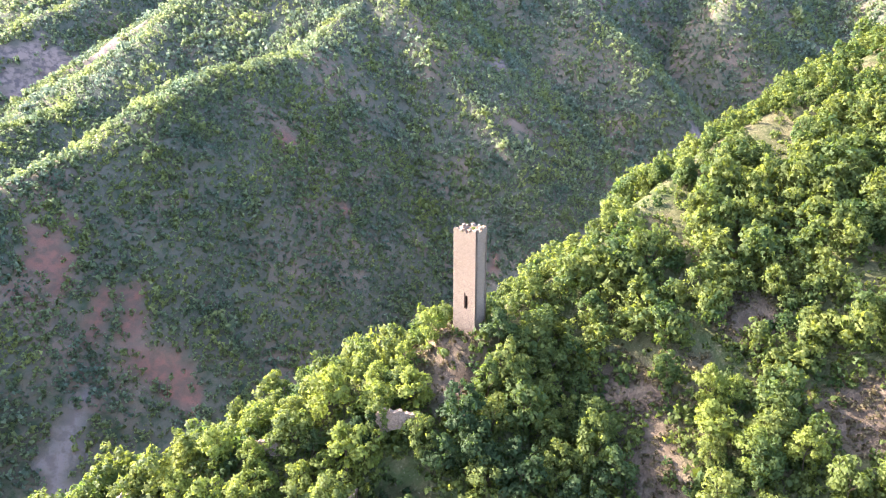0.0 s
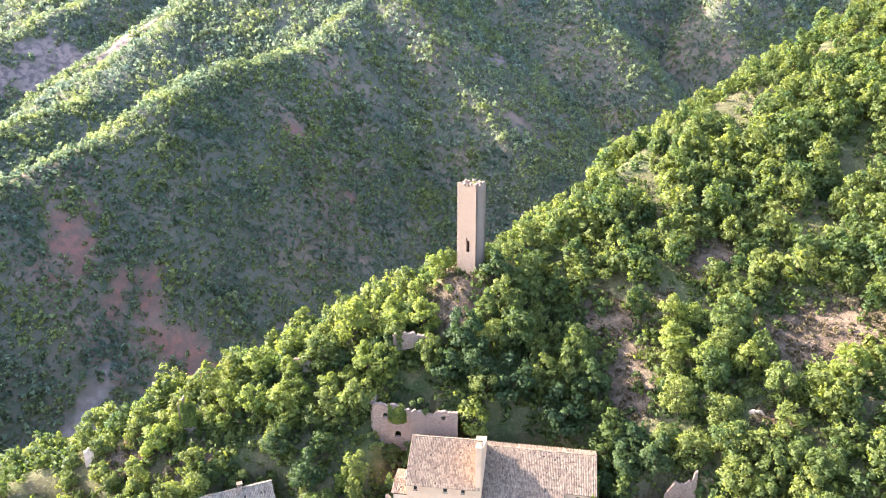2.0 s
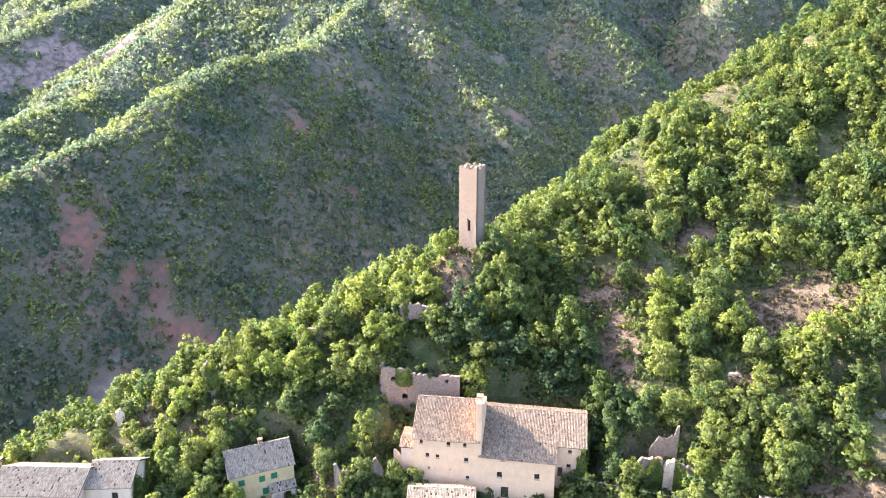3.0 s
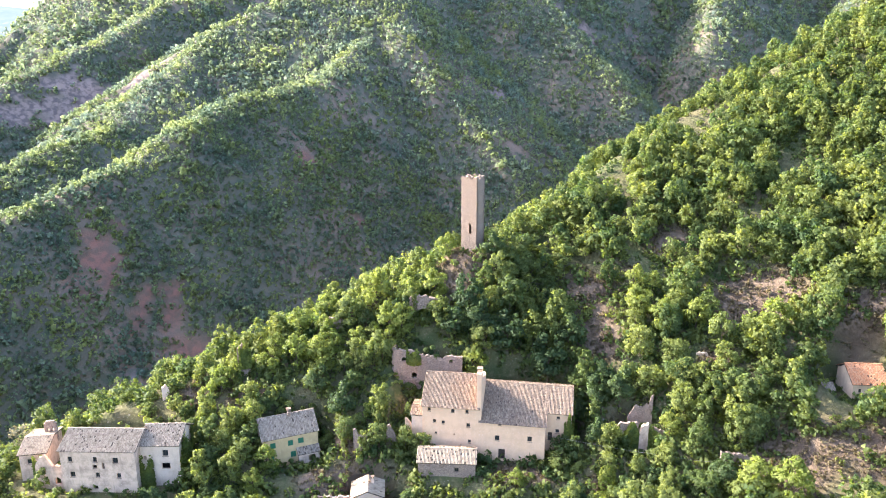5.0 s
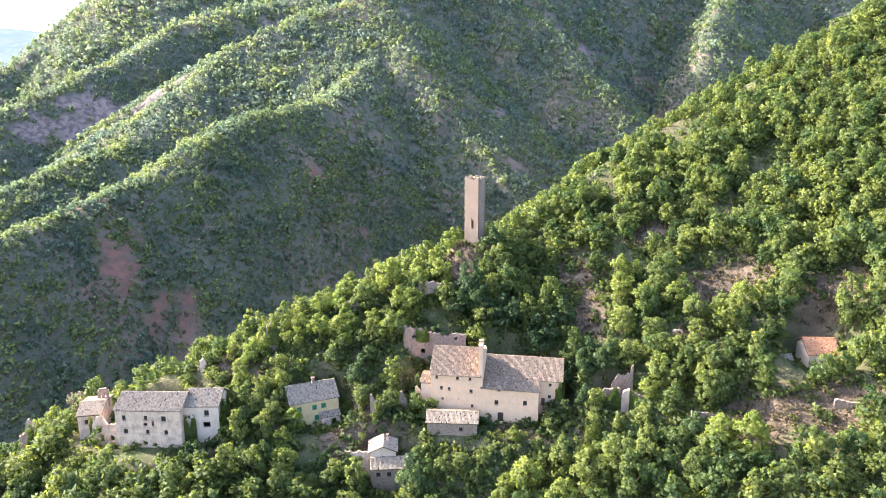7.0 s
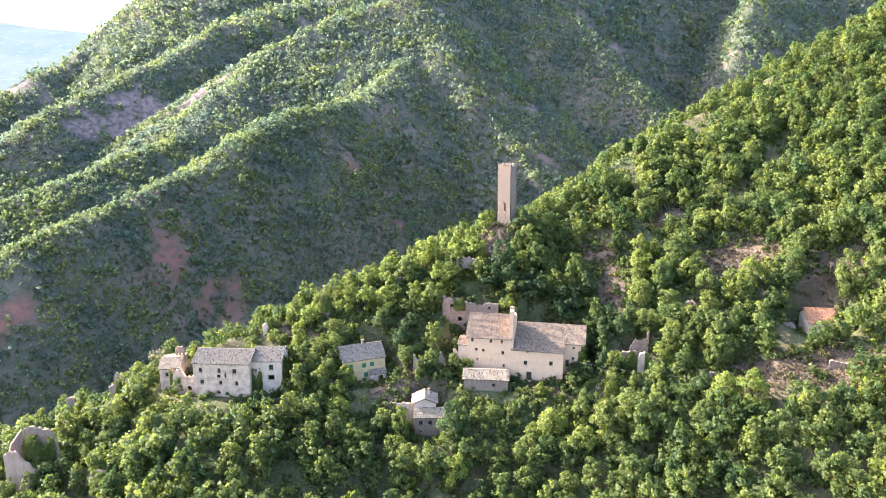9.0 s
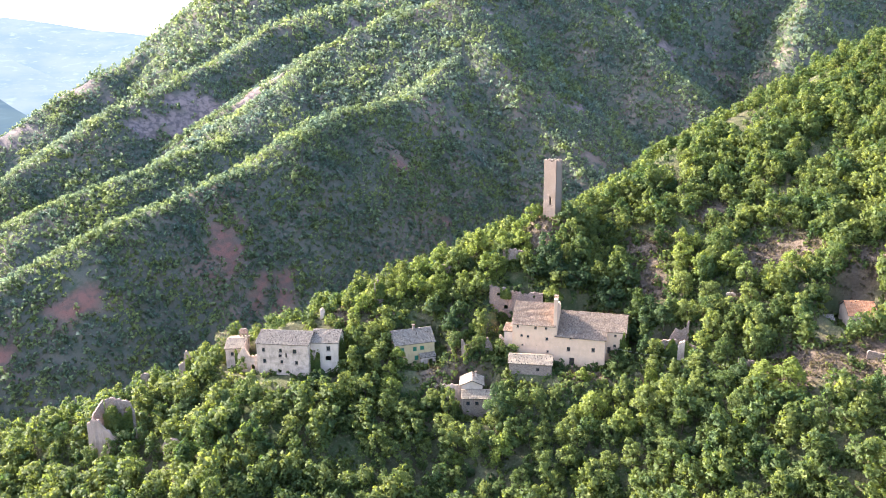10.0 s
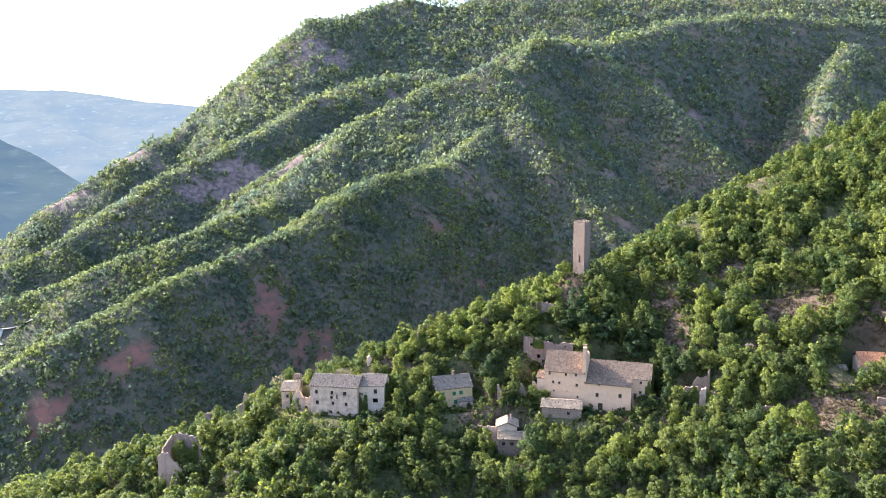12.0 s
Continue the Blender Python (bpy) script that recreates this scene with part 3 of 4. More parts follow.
# the lean-to in front of the tall house
shed = house("shed", pose(-8.6, 76.2, -18.0, 0, 0, -3.5), "low stone lean-to with pale lichen-covered tiles", 12.6, 4.2, 5.4, 3.2, 6.9, 6.7, STONE, PALETILE, windows=((8.5, 1.2, 0.9, 1.0),), seed=41, ragged=0.06)

# the white house with its annex
white_house = house("house", pose(-84.6, 71.8, -17.0, 0, 0, -1.8), "derelict white plastered farmhouse with stained walls", 16.2, 10.0, 9.9, 5.2, 12.2, 9.6, WHITE, GREYTILE,
                    windows=((2.1, 1.4, 0.95, 1.3), (7.5, 1.4, 0.9, 1.25), (11.9, 1.5, 1.2, 1.35), (2.3, 5.0, 1.1, 1.3), (7.7, 5.1, 0.9, 1.2), (12.3, 5.2, 0.9, 1.2)),
                    holes=((3.8, 8.4, 0.5, 0.6), (7.0, 8.3, 0.9, 0.9), (7.3, 3.3, 1.0, 0.9), (9.2, 2.8, 0.5, 1.4)), seed=51, ragged=0.05)
white_annex = house("house", pose(-68.3, 73.9, -17.0, 0, 0, 1.5), "whitewashed house annex overgrown with ivy", 8.3, 9.5, 9.8, 5.0, 12.1, 9.5, CHALK, GREYTILE,
                    windows=((5.3, 1.1, 1.2, 1.5),), holes=((5.2, 4.2, 1.8, 1.5), (0.9, 2.4, 0.6, 1.0)), seed=61, ragged=0.04)
church = house("chapel", pose(-97.0, 77.4, -18.0, 0, 0, 12.0), "small white chapel with a lean tiled roof", 5.6, 11.5, 6.4, 5.6, 7.6, 6.2, WHITE, PALETILE, windows=((2.0, 1.2, 0.9, 1.2),), seed=71)
bm = bmesh.new()
for x0, x1, z0, z1 in ((0, 0.55, 0, 4.2), (1.05, 1.6, 0, 4.2), (2.1, 2.65, 0, 4.2), (0, 2.65, 3.3, 4.6), (0.4, 2.25, 4.6, 5.1)):
    box(bm, x0, 0, z0, x1, 0.7, z1 if z0 else 3.3)
gable = thing("bell_gable", pose(-95.6, 86.0, -13.2, 0, 0, 12.0), "stone bell gable with two open arches", "bell gable")
part("wall", bm, STONE, gable)
ragged_wall("ruined_wall", pose(-92.0, 74.6, -18.0, 0, 0, -4), "crumbling white wall of a roofless room", 7.6, 0.6, ((0, 5.5), (1.2, 7.4), (2.5, 8.2), (4, 5.6), (6, 5.8), (7.6, 7.5)), WHITE, ((4.8, 1.2, 1.2, 1.8),), seed=5)

# the yellow house with green shutters
yellow = house("house", pose(-43.7, 80.8, -19.5, 0, 0, 23.5), "ochre plastered house with green shutters and grey roof", 12.6, 7.0, 9.4, 4.8, 12.3, 11.0, YELLOW, GREYTILE,
               shuts=((2.2, 1.1, 1.15, 1.3), (6.2, 1.2, 1.1, 1.3), (8.6, 1.1, 1.2, 1.3), (1.8, 4.1, 1.15, 1.4), (6.7, 4.1, 1.15, 1.4)), seed=81, side_mat=WHITE)
chimney(yellow, 7.0, 4.2, 11.4, 13.6, 0.75)
porch = thing("porch", yellow.matrix_world @ pose(7.6, -1.6, 1.4), "ruined stone porch with a dark opening", "porch")
bm = bmesh.new()
pierced(bm, 4.9, -5, 3.6, 0.4, [(3.1, 1.4, 1.6, 1.6)])
box(bm, 0, 0.4, -5, 0.4, 1.58, 3.6)
box(bm, 4.5, 0.4, -5, 4.9, 1.58, 3.6)
part("wall", bm, WHITE, porch)
tile_slope("roof", porch, GREYTILE, (-0.2, -0.3, 3.6), (5.1, -0.3, 3.6), (5.1, 1.55, 4.6), (-0.2, 1.55, 4.6), 83, 0.15)

# the little house of two steps below
upper = house("house", pose(-16.2, 71.0, -24.5, 0, 0, 94), "small white house with its tiled gable to the front", 5.5, 6.2, 6.9, 3.1, 8.2, 6.9, CHALK, PALETILE, over=0.5, seed=91)
chimney(upper, 3.4, 2.0, 7.2, 9.2, 0.55, CHALK)
bm = bmesh.new()
for y0, y1, z0, z1 in ((2.6, 2.7, 4.6, 5.6), (3.4, 3.5, 4.6, 5.6), (2.7, 3.4, 4.6, 4.7), (2.7, 3.4, 5.5, 5.6), (3.02, 3.08, 4.7, 5.5)):
    box(bm, -0.06, y0, z0, 0.02, y1, z1)
gable_frame = part("window_frame", bm, WOOD, upper)
bm = bmesh.new()
box(bm, -0.035, 2.7, 4.7, -0.02, 3.4, 5.5)
part("pane", bm, GLASS, gable_frame)
lower = house("house", pose(-21.8, 67.4, -28.5, 0, 0, 4), "small stone house with three windows and lean-to roof", 9.6, 3.1, 8.0, 2.6, 9.3, 9.2, STONE, PALETILE, windows=((1.6, 1.0, 1.0, 1.2), (4.2, 1.0, 1.0, 1.2), (6.9, 1.1, 1.0, 1.2)), seed=95)

# the red-roofed house up the slope and the hut beside it
red = house("house", pose(88.6, 83.2, -2.0, 0, 0, -4), "small house with bright red tiles", 7.6, 8.0, 4.6, 4.6, 7.4, 5.4, CHALK, REDTILE, windows=((1.6, 1.2, 0.7, 0.9),), seed=101)
hut = house("hut", pose(81.2, 84.0, -2.6, 0, 0, -4), "small grey stone hut", 3.6, 3.4, 3.4, 1.7, 4.3, 3.4, WHITE, GREYTILE, holes=((1.9, 1.2, 0.7, 0.8),), seed=105)

# ruins
ruin = ragged_wall("ruined_house", pose(-15.3, 100.5, -9.0, 0, 0, -3), "roofless stone house front with empty windows", 17.0, 0.7, ((0, 12.6), (5.5, 12.4), (6.5, 11.4), (10, 11), (12, 10.4), (13, 11.2), (17, 11.0)), STONE,
                   ((2.6, 9.6, 0.9, 1.1), (5.0, 5.2, 1.4, 1.5), (3.4, 2.2, 0.6, 0.6), (2.0, -0.8, 1.7, 2.4), (14.3, 9.4, 0.9, 0.9)), seed=7)
ragged_wall("ruined_wall", pose(-15.2, 101.3, -9.0, 0, 0, 84), "broken stone side wall of a roofless house", 7.0, 0.6, ((0, 12.4), (4, 12), (7, 9)), STONE, seed=8)
ragged_wall("ruined_wall", pose(-21.5, 98.5, -9.0, 0, 0, 10), "low broken garden wall of rubble", 6.0, 0.6, ((0, 3.2), (3, 5.0), (6, 4.2)), STONE, seed=9)
ragged_wall("ruined_arch", pose(-12.6, 112.2, 6.5, 0, 0, -2), "ruined stone vault with a half-buried arch", 8.2, 0.9, ((0, 5.6), (1.5, 7.2), (5, 7.0), (8.2, 6.2)), STONE, ((4.6, 0.4, 5.0, 3.2),), seed=12)
ragged_wall("ruined_wall", pose(-71.2, 95.0, -5.5, 0, 0, 20), "jagged pale remnant of a wall on the crest", 1.7, 0.6, ((0, 1.5), (0.9, 2.1), (1.7, 0.9)), CHALK, foot=-8.0, seed=13)
ragged_wall("ruined_wall", pose(40.7, 79.7, -15.0, 0, 0, 0), "tall pale wall end between ivy-covered walls", 1.9, 0.9, ((0, 7.6), (0.5, 8.8), (1.9, 9.8)), WHITE, seed=14)
ragged_wall("ruined_wall", pose(34.6, 81.0, -15.0, 0, 0, -6), "ivy-covered house wall with a broken top", 6.0, 0.7, ((0, 7.0), (2, 9.4), (6, 9.4)), STONE, seed=15)
ragged_wall("ruined_wall", pose(42.8, 80.2, -15.0, 0, 0, -18), "sloping wall buried under ivy", 9.5, 0.7, ((0, 9.2), (4, 7.6), (9.5, 4.5)), STONE, seed=25)
ragged_wall("ruined_wall", pose(57.6, 96.0, -1.0, 0, 0, -20), "white plastered corner of a collapsed house", 4.2, 0.6, ((0, 5.6), (2, 6.2), (4.2, 4.0)), CHALK, seed=16)
ragged_wall("ruined_wall", pose(39.2, 85.0, -8.0, 0, 0, -6), "jagged grey wall rising among bushes", 5.4, 0.6, ((0, 1.5), (1.5, 4.6), (2.6, 4.0), (4.6, 5.0), (5.2, 7.6), (5.4, 7.0)), STONE, seed=17)
ragged_wall("ruined_tower", pose(-125.2, 55.6, -36.0, 0, 0, -3), "back wall of a hollow ruined stone tower", 8.8, 0.8, ((0, 16.2), (2, 16.9), (5, 16.6), (7.5, 16.2), (8.8, 13)), STONE, ((6.6, 13.0, 1.3, 1.6),), seed=18)
ragged_wall("ruined_tower", pose(-128.8, 51.4, -36.0, 0, 0, 48), "curved broken flank of a ruined stone tower", 5.2, 0.8, ((0, 4.5), (0.8, 9.0), (2.2, 13.0), (5.2, 16.2)), STONE, seed=27)
ragged_wall("ruined_wall", pose(-128.0, 50.2, -36.0, 0, 0, 4), "pinkish plastered front wall of a ruined tower", 9.6, 0.7, ((0, 11.2), (1.4, 12.6), (3.4, 12.2), (4.6, 10.2), (6.4, 8.6), (8.2, 6.8), (9.6, 4.0)), PINK, ((5.0, 4.6, 0.8, 1.0),), seed=28)
ragged_wall("ruined_wall", pose(-105.5, 49.6, -38.0, 0, 0, -8), "low pink stump of a plastered wall among trees", 6.4, 0.8, ((0, 8.2), (1.5, 10.0), (4.5, 10.4), (6.4, 8.8)), PINK, seed=19)
ragged_wall("ruined_wall", pose(-114.4, 80.3, -21.0, 0, 0, 8), "broken stone stub with an ivy-hung end on the crest", 4.6, 0.8, ((0, 2.2), (1.6, 3.0), (2.2, 6.6), (3.0, 7.0), (3.4, 5.4), (4.6, 4.6)), PINK, ((3.6, 1.0, 1.2, 1.6),), foot=-9.0, seed=44)
ragged_wall("ruined_wall", pose(-124.5, 74.8, -21.7, 0, 0, -6), "small grey remnant of a wall on the crest", 2.8, 0.8, ((0, 1.2), (1.2, 2.4), (2.8, 1.6)), STONE, foot=-9.0, seed=45)
ragged_wall("ruined_wall", pose(-23.4, 82.0, -16.5, 0, 0, -4), "rubble remnant of a house corner", 3.8, 0.7, ((0, 8.4), (0.6, 8.8), (1.2, 6.8), (2.8, 7.6), (3.8, 4.0)), STONE, seed=29)
ragged_wall("ruined_wall", pose(-16.2, 84.0, -14.5, 0, 0, 5), "pointed stub of a rubble wall", 2.4, 0.6, ((0, 5.4), (0.7, 7.2), (2.4, 3.4)), STONE, seed=30)
ragged_wall("terrace_wall", pose(-31.8, 72.0, -23.5, 0, 0, -3), "low pale terrace wall beside the path", 9.2, 0.5, ((0, 5.0), (9.2, 5.3)), WHITE, seed=33, category="wall")
ragged_wall("ruined_wall", pose(-53.8, 100.0, -3.0, 0, 0, 12), "ivy-hung stub of wall on the crest", 3.0, 0.8, ((0, 7.0), (1.4, 8.4), (3.0, 6.4)), STONE, seed=34)
ragged_wall("ruined_wall", pose(-34.3, 112.0, 0.0, 0, 0, 0), "rubble wall among crest bushes", 5.2, 0.7, ((0, 7.2), (3, 8.0), (5.2, 7.0)), STONE, seed=36)
ragged_wall("retaining_wall", pose(55.2, 70.0, -13.5, 0, 0, -2), "crumbling grey retaining wall along the track", 10.5, 0.8, ((0, 6.8), (4, 6.4), (10.5, 4.0)), STONE, seed=37, category="wall")
ragged_wall("retaining_wall", pose(86.6, 65.6, -9.0, 0, 0, -13), "grey dry-stone retaining wall on the slope", 12.2, 0.8, ((0, 7.4), (6.2, 7.2), (6.6, 5.6), (12.2, 3.2)), STONE, seed=38, category="wall")
ragged_wall("ruined_wall", pose(56.0, 90.0, -4.5, 0, 0, -10), "pale stone of a collapsed outbuilding", 3.4, 0.6, ((0, 3.2), (1.8, 5.6), (3.4, 3.8)), CHALK, seed=39)
ragged_wall("ruined_wall", pose(96.8, 88.0, -3.0, 0, 0, -8), "roofless white walls beside the red-roofed house", 5.8, 0.6, ((0, 4.8), (1.6, 4.2), (3.0, 2.6), (4.2, 5.8), (5.8, 6.0)), CHALK, seed=40)
ragged_wall("garden_wall", pose(-12.0, 87.2, -14.8, 0, 0, -25), "cream garden wall with a dark doorway", 2.6, 0.5, ((0, 7.0), (2.6, 5.2)), CREAM, ((1.3, 1.8, 0.9, 2.6),), seed=42, category="wall")
# the tower
tower = thing("tower", pose(6.1, 129.0, 19.0, 0, 0, 150), "tall square medieval stone tower with a broken top", "tower")
SIDE, TALL = 4.75, 22.3
rnd = np.random.RandomState(4)
crown_line = [TALL + rnd.uniform(-0.6, 0.3) for k in range(48)]
for k in range(4):
    bm = bmesh.new()
    n, th = 12, 0.8
    for i in range(n):
        xa, xb = SIDE * i / n, SIDE * (i + 1) / n
        levels = [-5.0, 6.6, 9.9, 17.0]
        for za, zb in zip(levels, levels[1:]):
            if k == 0 and za == 6.6 and i in (6, 7):
                continue
            box(bm, xa, 0, za, xb, th, zb)
        v = box(bm, xa, 0, 17.0, xb, th, TALL)
        for q in v[4:]:
            q.co.z = crown_line[(k * 12 + i + (q.co.x > (xa + xb) / 2)) % 48]
    if k == 0:
        box(bm, SIDE * 6.55 / 12, 0, 9.3, SIDE * 8 / 12, th, 9.9)
    bmesh.ops.remove_doubles(bm, verts=bm.verts, dist=0.001)
    w = part("wall", bm, TOWERSTONE, tower)
    w.matrix_local = (pose(0, 0, 0, 0, 0, 0), pose(SIDE, 0.003, -0.003, 0, 0, 90), pose(SIDE, SIDE, 0, 0, 0, 180), pose(0, SIDE - 0.003, -0.003, 0, 0, 270))[k]
tower.matrix_world = pose(6.1, 129.0, 19.0, 0, 0, -30) @ pose(-SIDE, 0, 0)


# rubble and growth on the tower's broken top
for k in range(9):
    a = rnd.uniform(0, 2 * np.pi)
    bm = bmesh.new()
    bmesh.ops.create_icosphere(bm, subdivisions=1, radius=rnd.uniform(0.3, 0.55))
    for v in bm.verts:
        v.co *= rnd.uniform(0.75, 1.15)
    side = k % 4
    u = rnd.uniform(0.5, SIDE - 0.5)
    sp = ((u, 0.4), (SIDE - 0.4, u), (u, SIDE - 0.4), (0.4, u))[side]
    st = part("stone", bm, TOWERSTONE, tower)
    st.location = (sp[0], sp[1], TALL + 0.05)
bm = bmesh.new()
box(bm, 0.78, 0.78, TALL - 1.6, SIDE - 0.78, SIDE - 0.78, TALL - 0.9)
part("rubble_fill", bm, STONE, tower)


# ---- ivy ----
def ivy(m, length, tall, leaves, seed, label, taper=0.25, thick=0.7):
    """A mat of ivy over the wall that stands along local x, thicker in the middle, with a ragged outline."""
    r = np.random.RandomState(seed)
    leaves = int(leaves * 2.6)
    u, v = r.rand(leaves), r.rand(leaves) ** 0.85
    top = tall * (1 - taper * r.rand(leaves)) * (0.9 + 0.18 * np.sin(u * 9 + seed))
    p = np.stack([u * length, -0.12 - thick * r.rand(leaves) * (0.4 + 0.6 * np.sin(np.pi * u)), v * top], 1)
    n = np.stack([0.4 * r.normal(size=leaves), -1 + 0.4 * r.normal(size=leaves), 0.5 + 0.4 * r.normal(size=leaves)], 1)
    n /= np.linalg.norm(n, axis=1, keepdims=True)
    a = np.cross(n, r.normal(size=(leaves, 3)))
    a /= np.linalg.norm(a, axis=1, keepdims=True)
    b = np.cross(n, a)
    s = r.uniform(0.18, 0.36, (leaves, 1))
    ob = sheet("ivy", np.stack([p - a * s, p + a * s * 0.6 - b * s, p + a * s * 0.6 + b * s], 1).reshape(-1, 3), np.arange(leaves * 3).reshape(-1, 3), IVY)
    ob.matrix_world = m
    return tagged(ob, label, "ivy")


ivy(pose(-125.4, 55.3, -31.0, 0, 0, -3), 8.9, 10.4, 1500, 11, "bushes filling the hollow of the ruined tower", 0.15, 2.2)
ivy(pose(34.4, 80.9, -14.5, 0, 0, -6), 6.2, 8.9, 2600, 1, "thick ivy over a broken house wall")
ivy(pose(42.9, 80.1, -14.5, 0, 0, -18), 10.4, 9.0, 3400, 2, "dense ivy slope over a buried wall", 0.5, 1.4)
ivy(wing.matrix_world @ pose(18.9, 3.9, -0.5), 1.7, 10.6, 900, 3, "ivy climbing the end of the house", 0.1, 0.6)
ivy(wing.matrix_world @ pose(20.4, 4.0, -0.5, 0, 0, 90), 8.5, 12.0, 1200, 4, "ivy covering the side wall of the house", 0.2, 0.6)
ivy(white_annex.matrix_world @ pose(8.35, -0.2, -1.0, 0, 0, 90), 8.5, 11.5, 1300, 5, "ivy covering the annex side wall", 0.2, 0.9)
ivy(white_annex.matrix_world @ pose(-0.6, -0.1, -1.0), 3.2, 8.4, 700, 6, "ivy bush against the house front", 0.5, 1.3)
ivy(pose(-93.4, 76.4, -18.0, 0, 0, 8), 2.4, 7.0, 500, 7, "ivy on the chapel wall", 0.3, 0.6)
ivy(pose(-12.0, 100.3, 0.0, 0, 0, -3), 3.4, 4.0, 380, 8, "bush growing from the ruined wall", 0.6, 1.2)
ivy(pose(-53.2, 99.8, -1.0, 0, 0, 12), 2.8, 7.4, 420, 9, "ivy hanging over a wall stub", 0.3, 0.8)
ivy(pose(-111.8, 80.1, -22.0, 0, 0, 8), 3.4, 6.8, 520, 12, "ivy hanging over the end of a broken wall", 0.4, 1.0)
ivy(pose(-34.0, 79.2, -22.0, 0, 0, 23), 2.0, 3.4, 300, 10, "ivy at the foot of the porch", 0.6, 0.8)


def ivy_pillar(x, y, z, r, tall, seed):
    """A free-standing wall stump wholly wrapped in yellow-green ivy."""
    rn = np.random.RandomState(seed)
    n = 900
    a, h = rn.uniform(0, 2 * np.pi, n), rn.rand(n)
    rad = r * np.sqrt(np.clip(1.02 - np.clip(h - 0.65, 0, 1) ** 2 / 0.1225, 0.02, 1)) * rn.uniform(0.9, 1.08, n)
    p = np.stack([rad * np.cos(a), rad * np.sin(a), tall * h], 1)
    d = np.stack([np.cos(a), np.sin(a), 1.6 * np.clip(h - 0.6, 0, 1)], 1) + 0.35 * rn.normal(size=(n, 3))
    u = np.cross(d, rn.normal(size=(n, 3)))
    u /= np.linalg.norm(u, axis=1, keepdims=True)
    v = np.cross(d, u)
    v /= np.linalg.norm(v, axis=1, keepdims=True)
    s = rn.uniform(0.16, 0.32, (n, 1))
    ob = sheet("ivy", np.stack([p - u * s, p + u * s * 0.6 - v * s, p + u * s * 0.6 + v * s], 1).reshape(-1, 3), np.arange(n * 3).reshape(-1, 3), IVY)
    ob.location = (x, y, z)
    tagged(ob, "rounded pillar wrapped in yellow-green ivy", "ivy")


ivy_pillar(31.8, 70.6, height(31.8, 70.6) - 0.4, 1.7, 5.4, 21)
ivy_pillar(29.6, 65.4, height(29.6, 65.4) - 0.4, 2.0, 6.0, 22)


# ---- trees ----
def crown_cloud(rnd, radius, tall, lobes, leaves, size, base=0.0):
    """Leaf clumps on the lobes of an uneven crown: leaves x 3 corners x place and normal."""
    a = rnd.uniform(0, 2 * np.pi, lobes)
    zz = np.linspace(0.16, 0.92, lobes) + rnd.uniform(-0.08, 0.08, lobes)
    wide = np.sqrt(np.clip(1 - ((zz - 0.4) / 0.64) ** 2, 0.05, 1))
    r = radius * 0.82 * wide * np.sqrt(rnd.uniform(0.1, 1, lobes))
    c = np.stack([r * np.cos(a), r * np.sin(a), base + tall * zz], 1)
    lr = radius * rnd.uniform(0.15, 0.36, lobes) * (0.6 + 0.4 * wide)
    k = rnd.choice(lobes, leaves, p=lr ** 2 / (lr ** 2).sum())
    d = rnd.normal(size=(leaves, 3))
    d[:, 2] = d[:, 2] * 0.9 + 0.35
    d /= np.linalg.norm(d, axis=1, keepdims=True)
    p = c[k] + d * (lr[k] * (0.72 + 0.42 * rnd.rand(leaves) ** 1.5))[:, None] * (1, 1, 0.85)
    n = d + rnd.normal(size=(leaves, 3)) * 0.5
    n /= np.linalg.norm(n, axis=1, keepdims=True)
    u = np.cross(n, rnd.normal(size=(leaves, 3)))
    u /= np.linalg.norm(u, axis=1, keepdims=True)
    v = np.cross(n, u)
    s = size * rnd.uniform(0.5, 1.3, (leaves, 1))
    q = np.stack([p - u * s * rnd.uniform(0.7, 1.2, (leaves, 1)), p + u * s * 0.55 - v * s * 0.85, p + u * s * rnd.uniform(0.3, 0.9, (leaves, 1)) + v * s * 0.85], 1)
    out = p - (0, 0, base + 0.35 * tall)
    out /= np.linalg.norm(out, axis=1, keepdims=True)
    soft = 0.6 * d + 0.4 * out + rnd.normal(size=(leaves, 3)) * 0.22 + (0, 0, 0.35)
    soft /= np.linalg.norm(soft, axis=1, keepdims=True)
    face = np.cross(q[:, 1] - q[:, 0], q[:, 2] - q[:, 0])
    turned = (face * soft).sum(1) < 0
    q[turned] = q[turned][:, ::-1]
    return np.concatenate([q, np.repeat(soft[:, None], 3, 1)], 2)


def tree_mesh(seed, radius, tall, leaves, size):
    rnd = np.random.RandomState(seed)
    return crown_cloud(rnd, radius, tall * 0.95, 38, leaves, size, tall * 0.05)


def trunk_bmesh(seed, tall, radius):
    rnd = random.Random(seed)
    bm = bmesh.new()

    def limb(a, b, ra, rb):
        a, b = Vector(a), Vector(b)
        q = (b - a).to_track_quat("Z", "Y")
        rings = []
        for p, r in ((a, ra), (b, rb)):
            rings.append([bm.verts.new(p + q @ Vector((r * math.cos(k * 1.2566), r * math.sin(k * 1.2566), 0))) for k in range(5)])
        for k in range(5):
            bm.faces.new((rings[0][k], rings[0][(k + 1) % 5], rings[1][(k + 1) % 5], rings[1][k]))

    mid = (rnd.uniform(-0.2, 0.2), rnd.uniform(-0.2, 0.2), tall * 0.45)
    limb((0, 0, -1.2), mid, 0.17, 0.11)
    for k in range(4):
        a = k * 1.57 + rnd.uniform(-0.5, 0.5)
        limb(mid, (radius * 0.5 * math.cos(a), radius * 0.5 * math.sin(a), tall * rnd.uniform(0.6, 0.85)), 0.08, 0.03)
    return bm


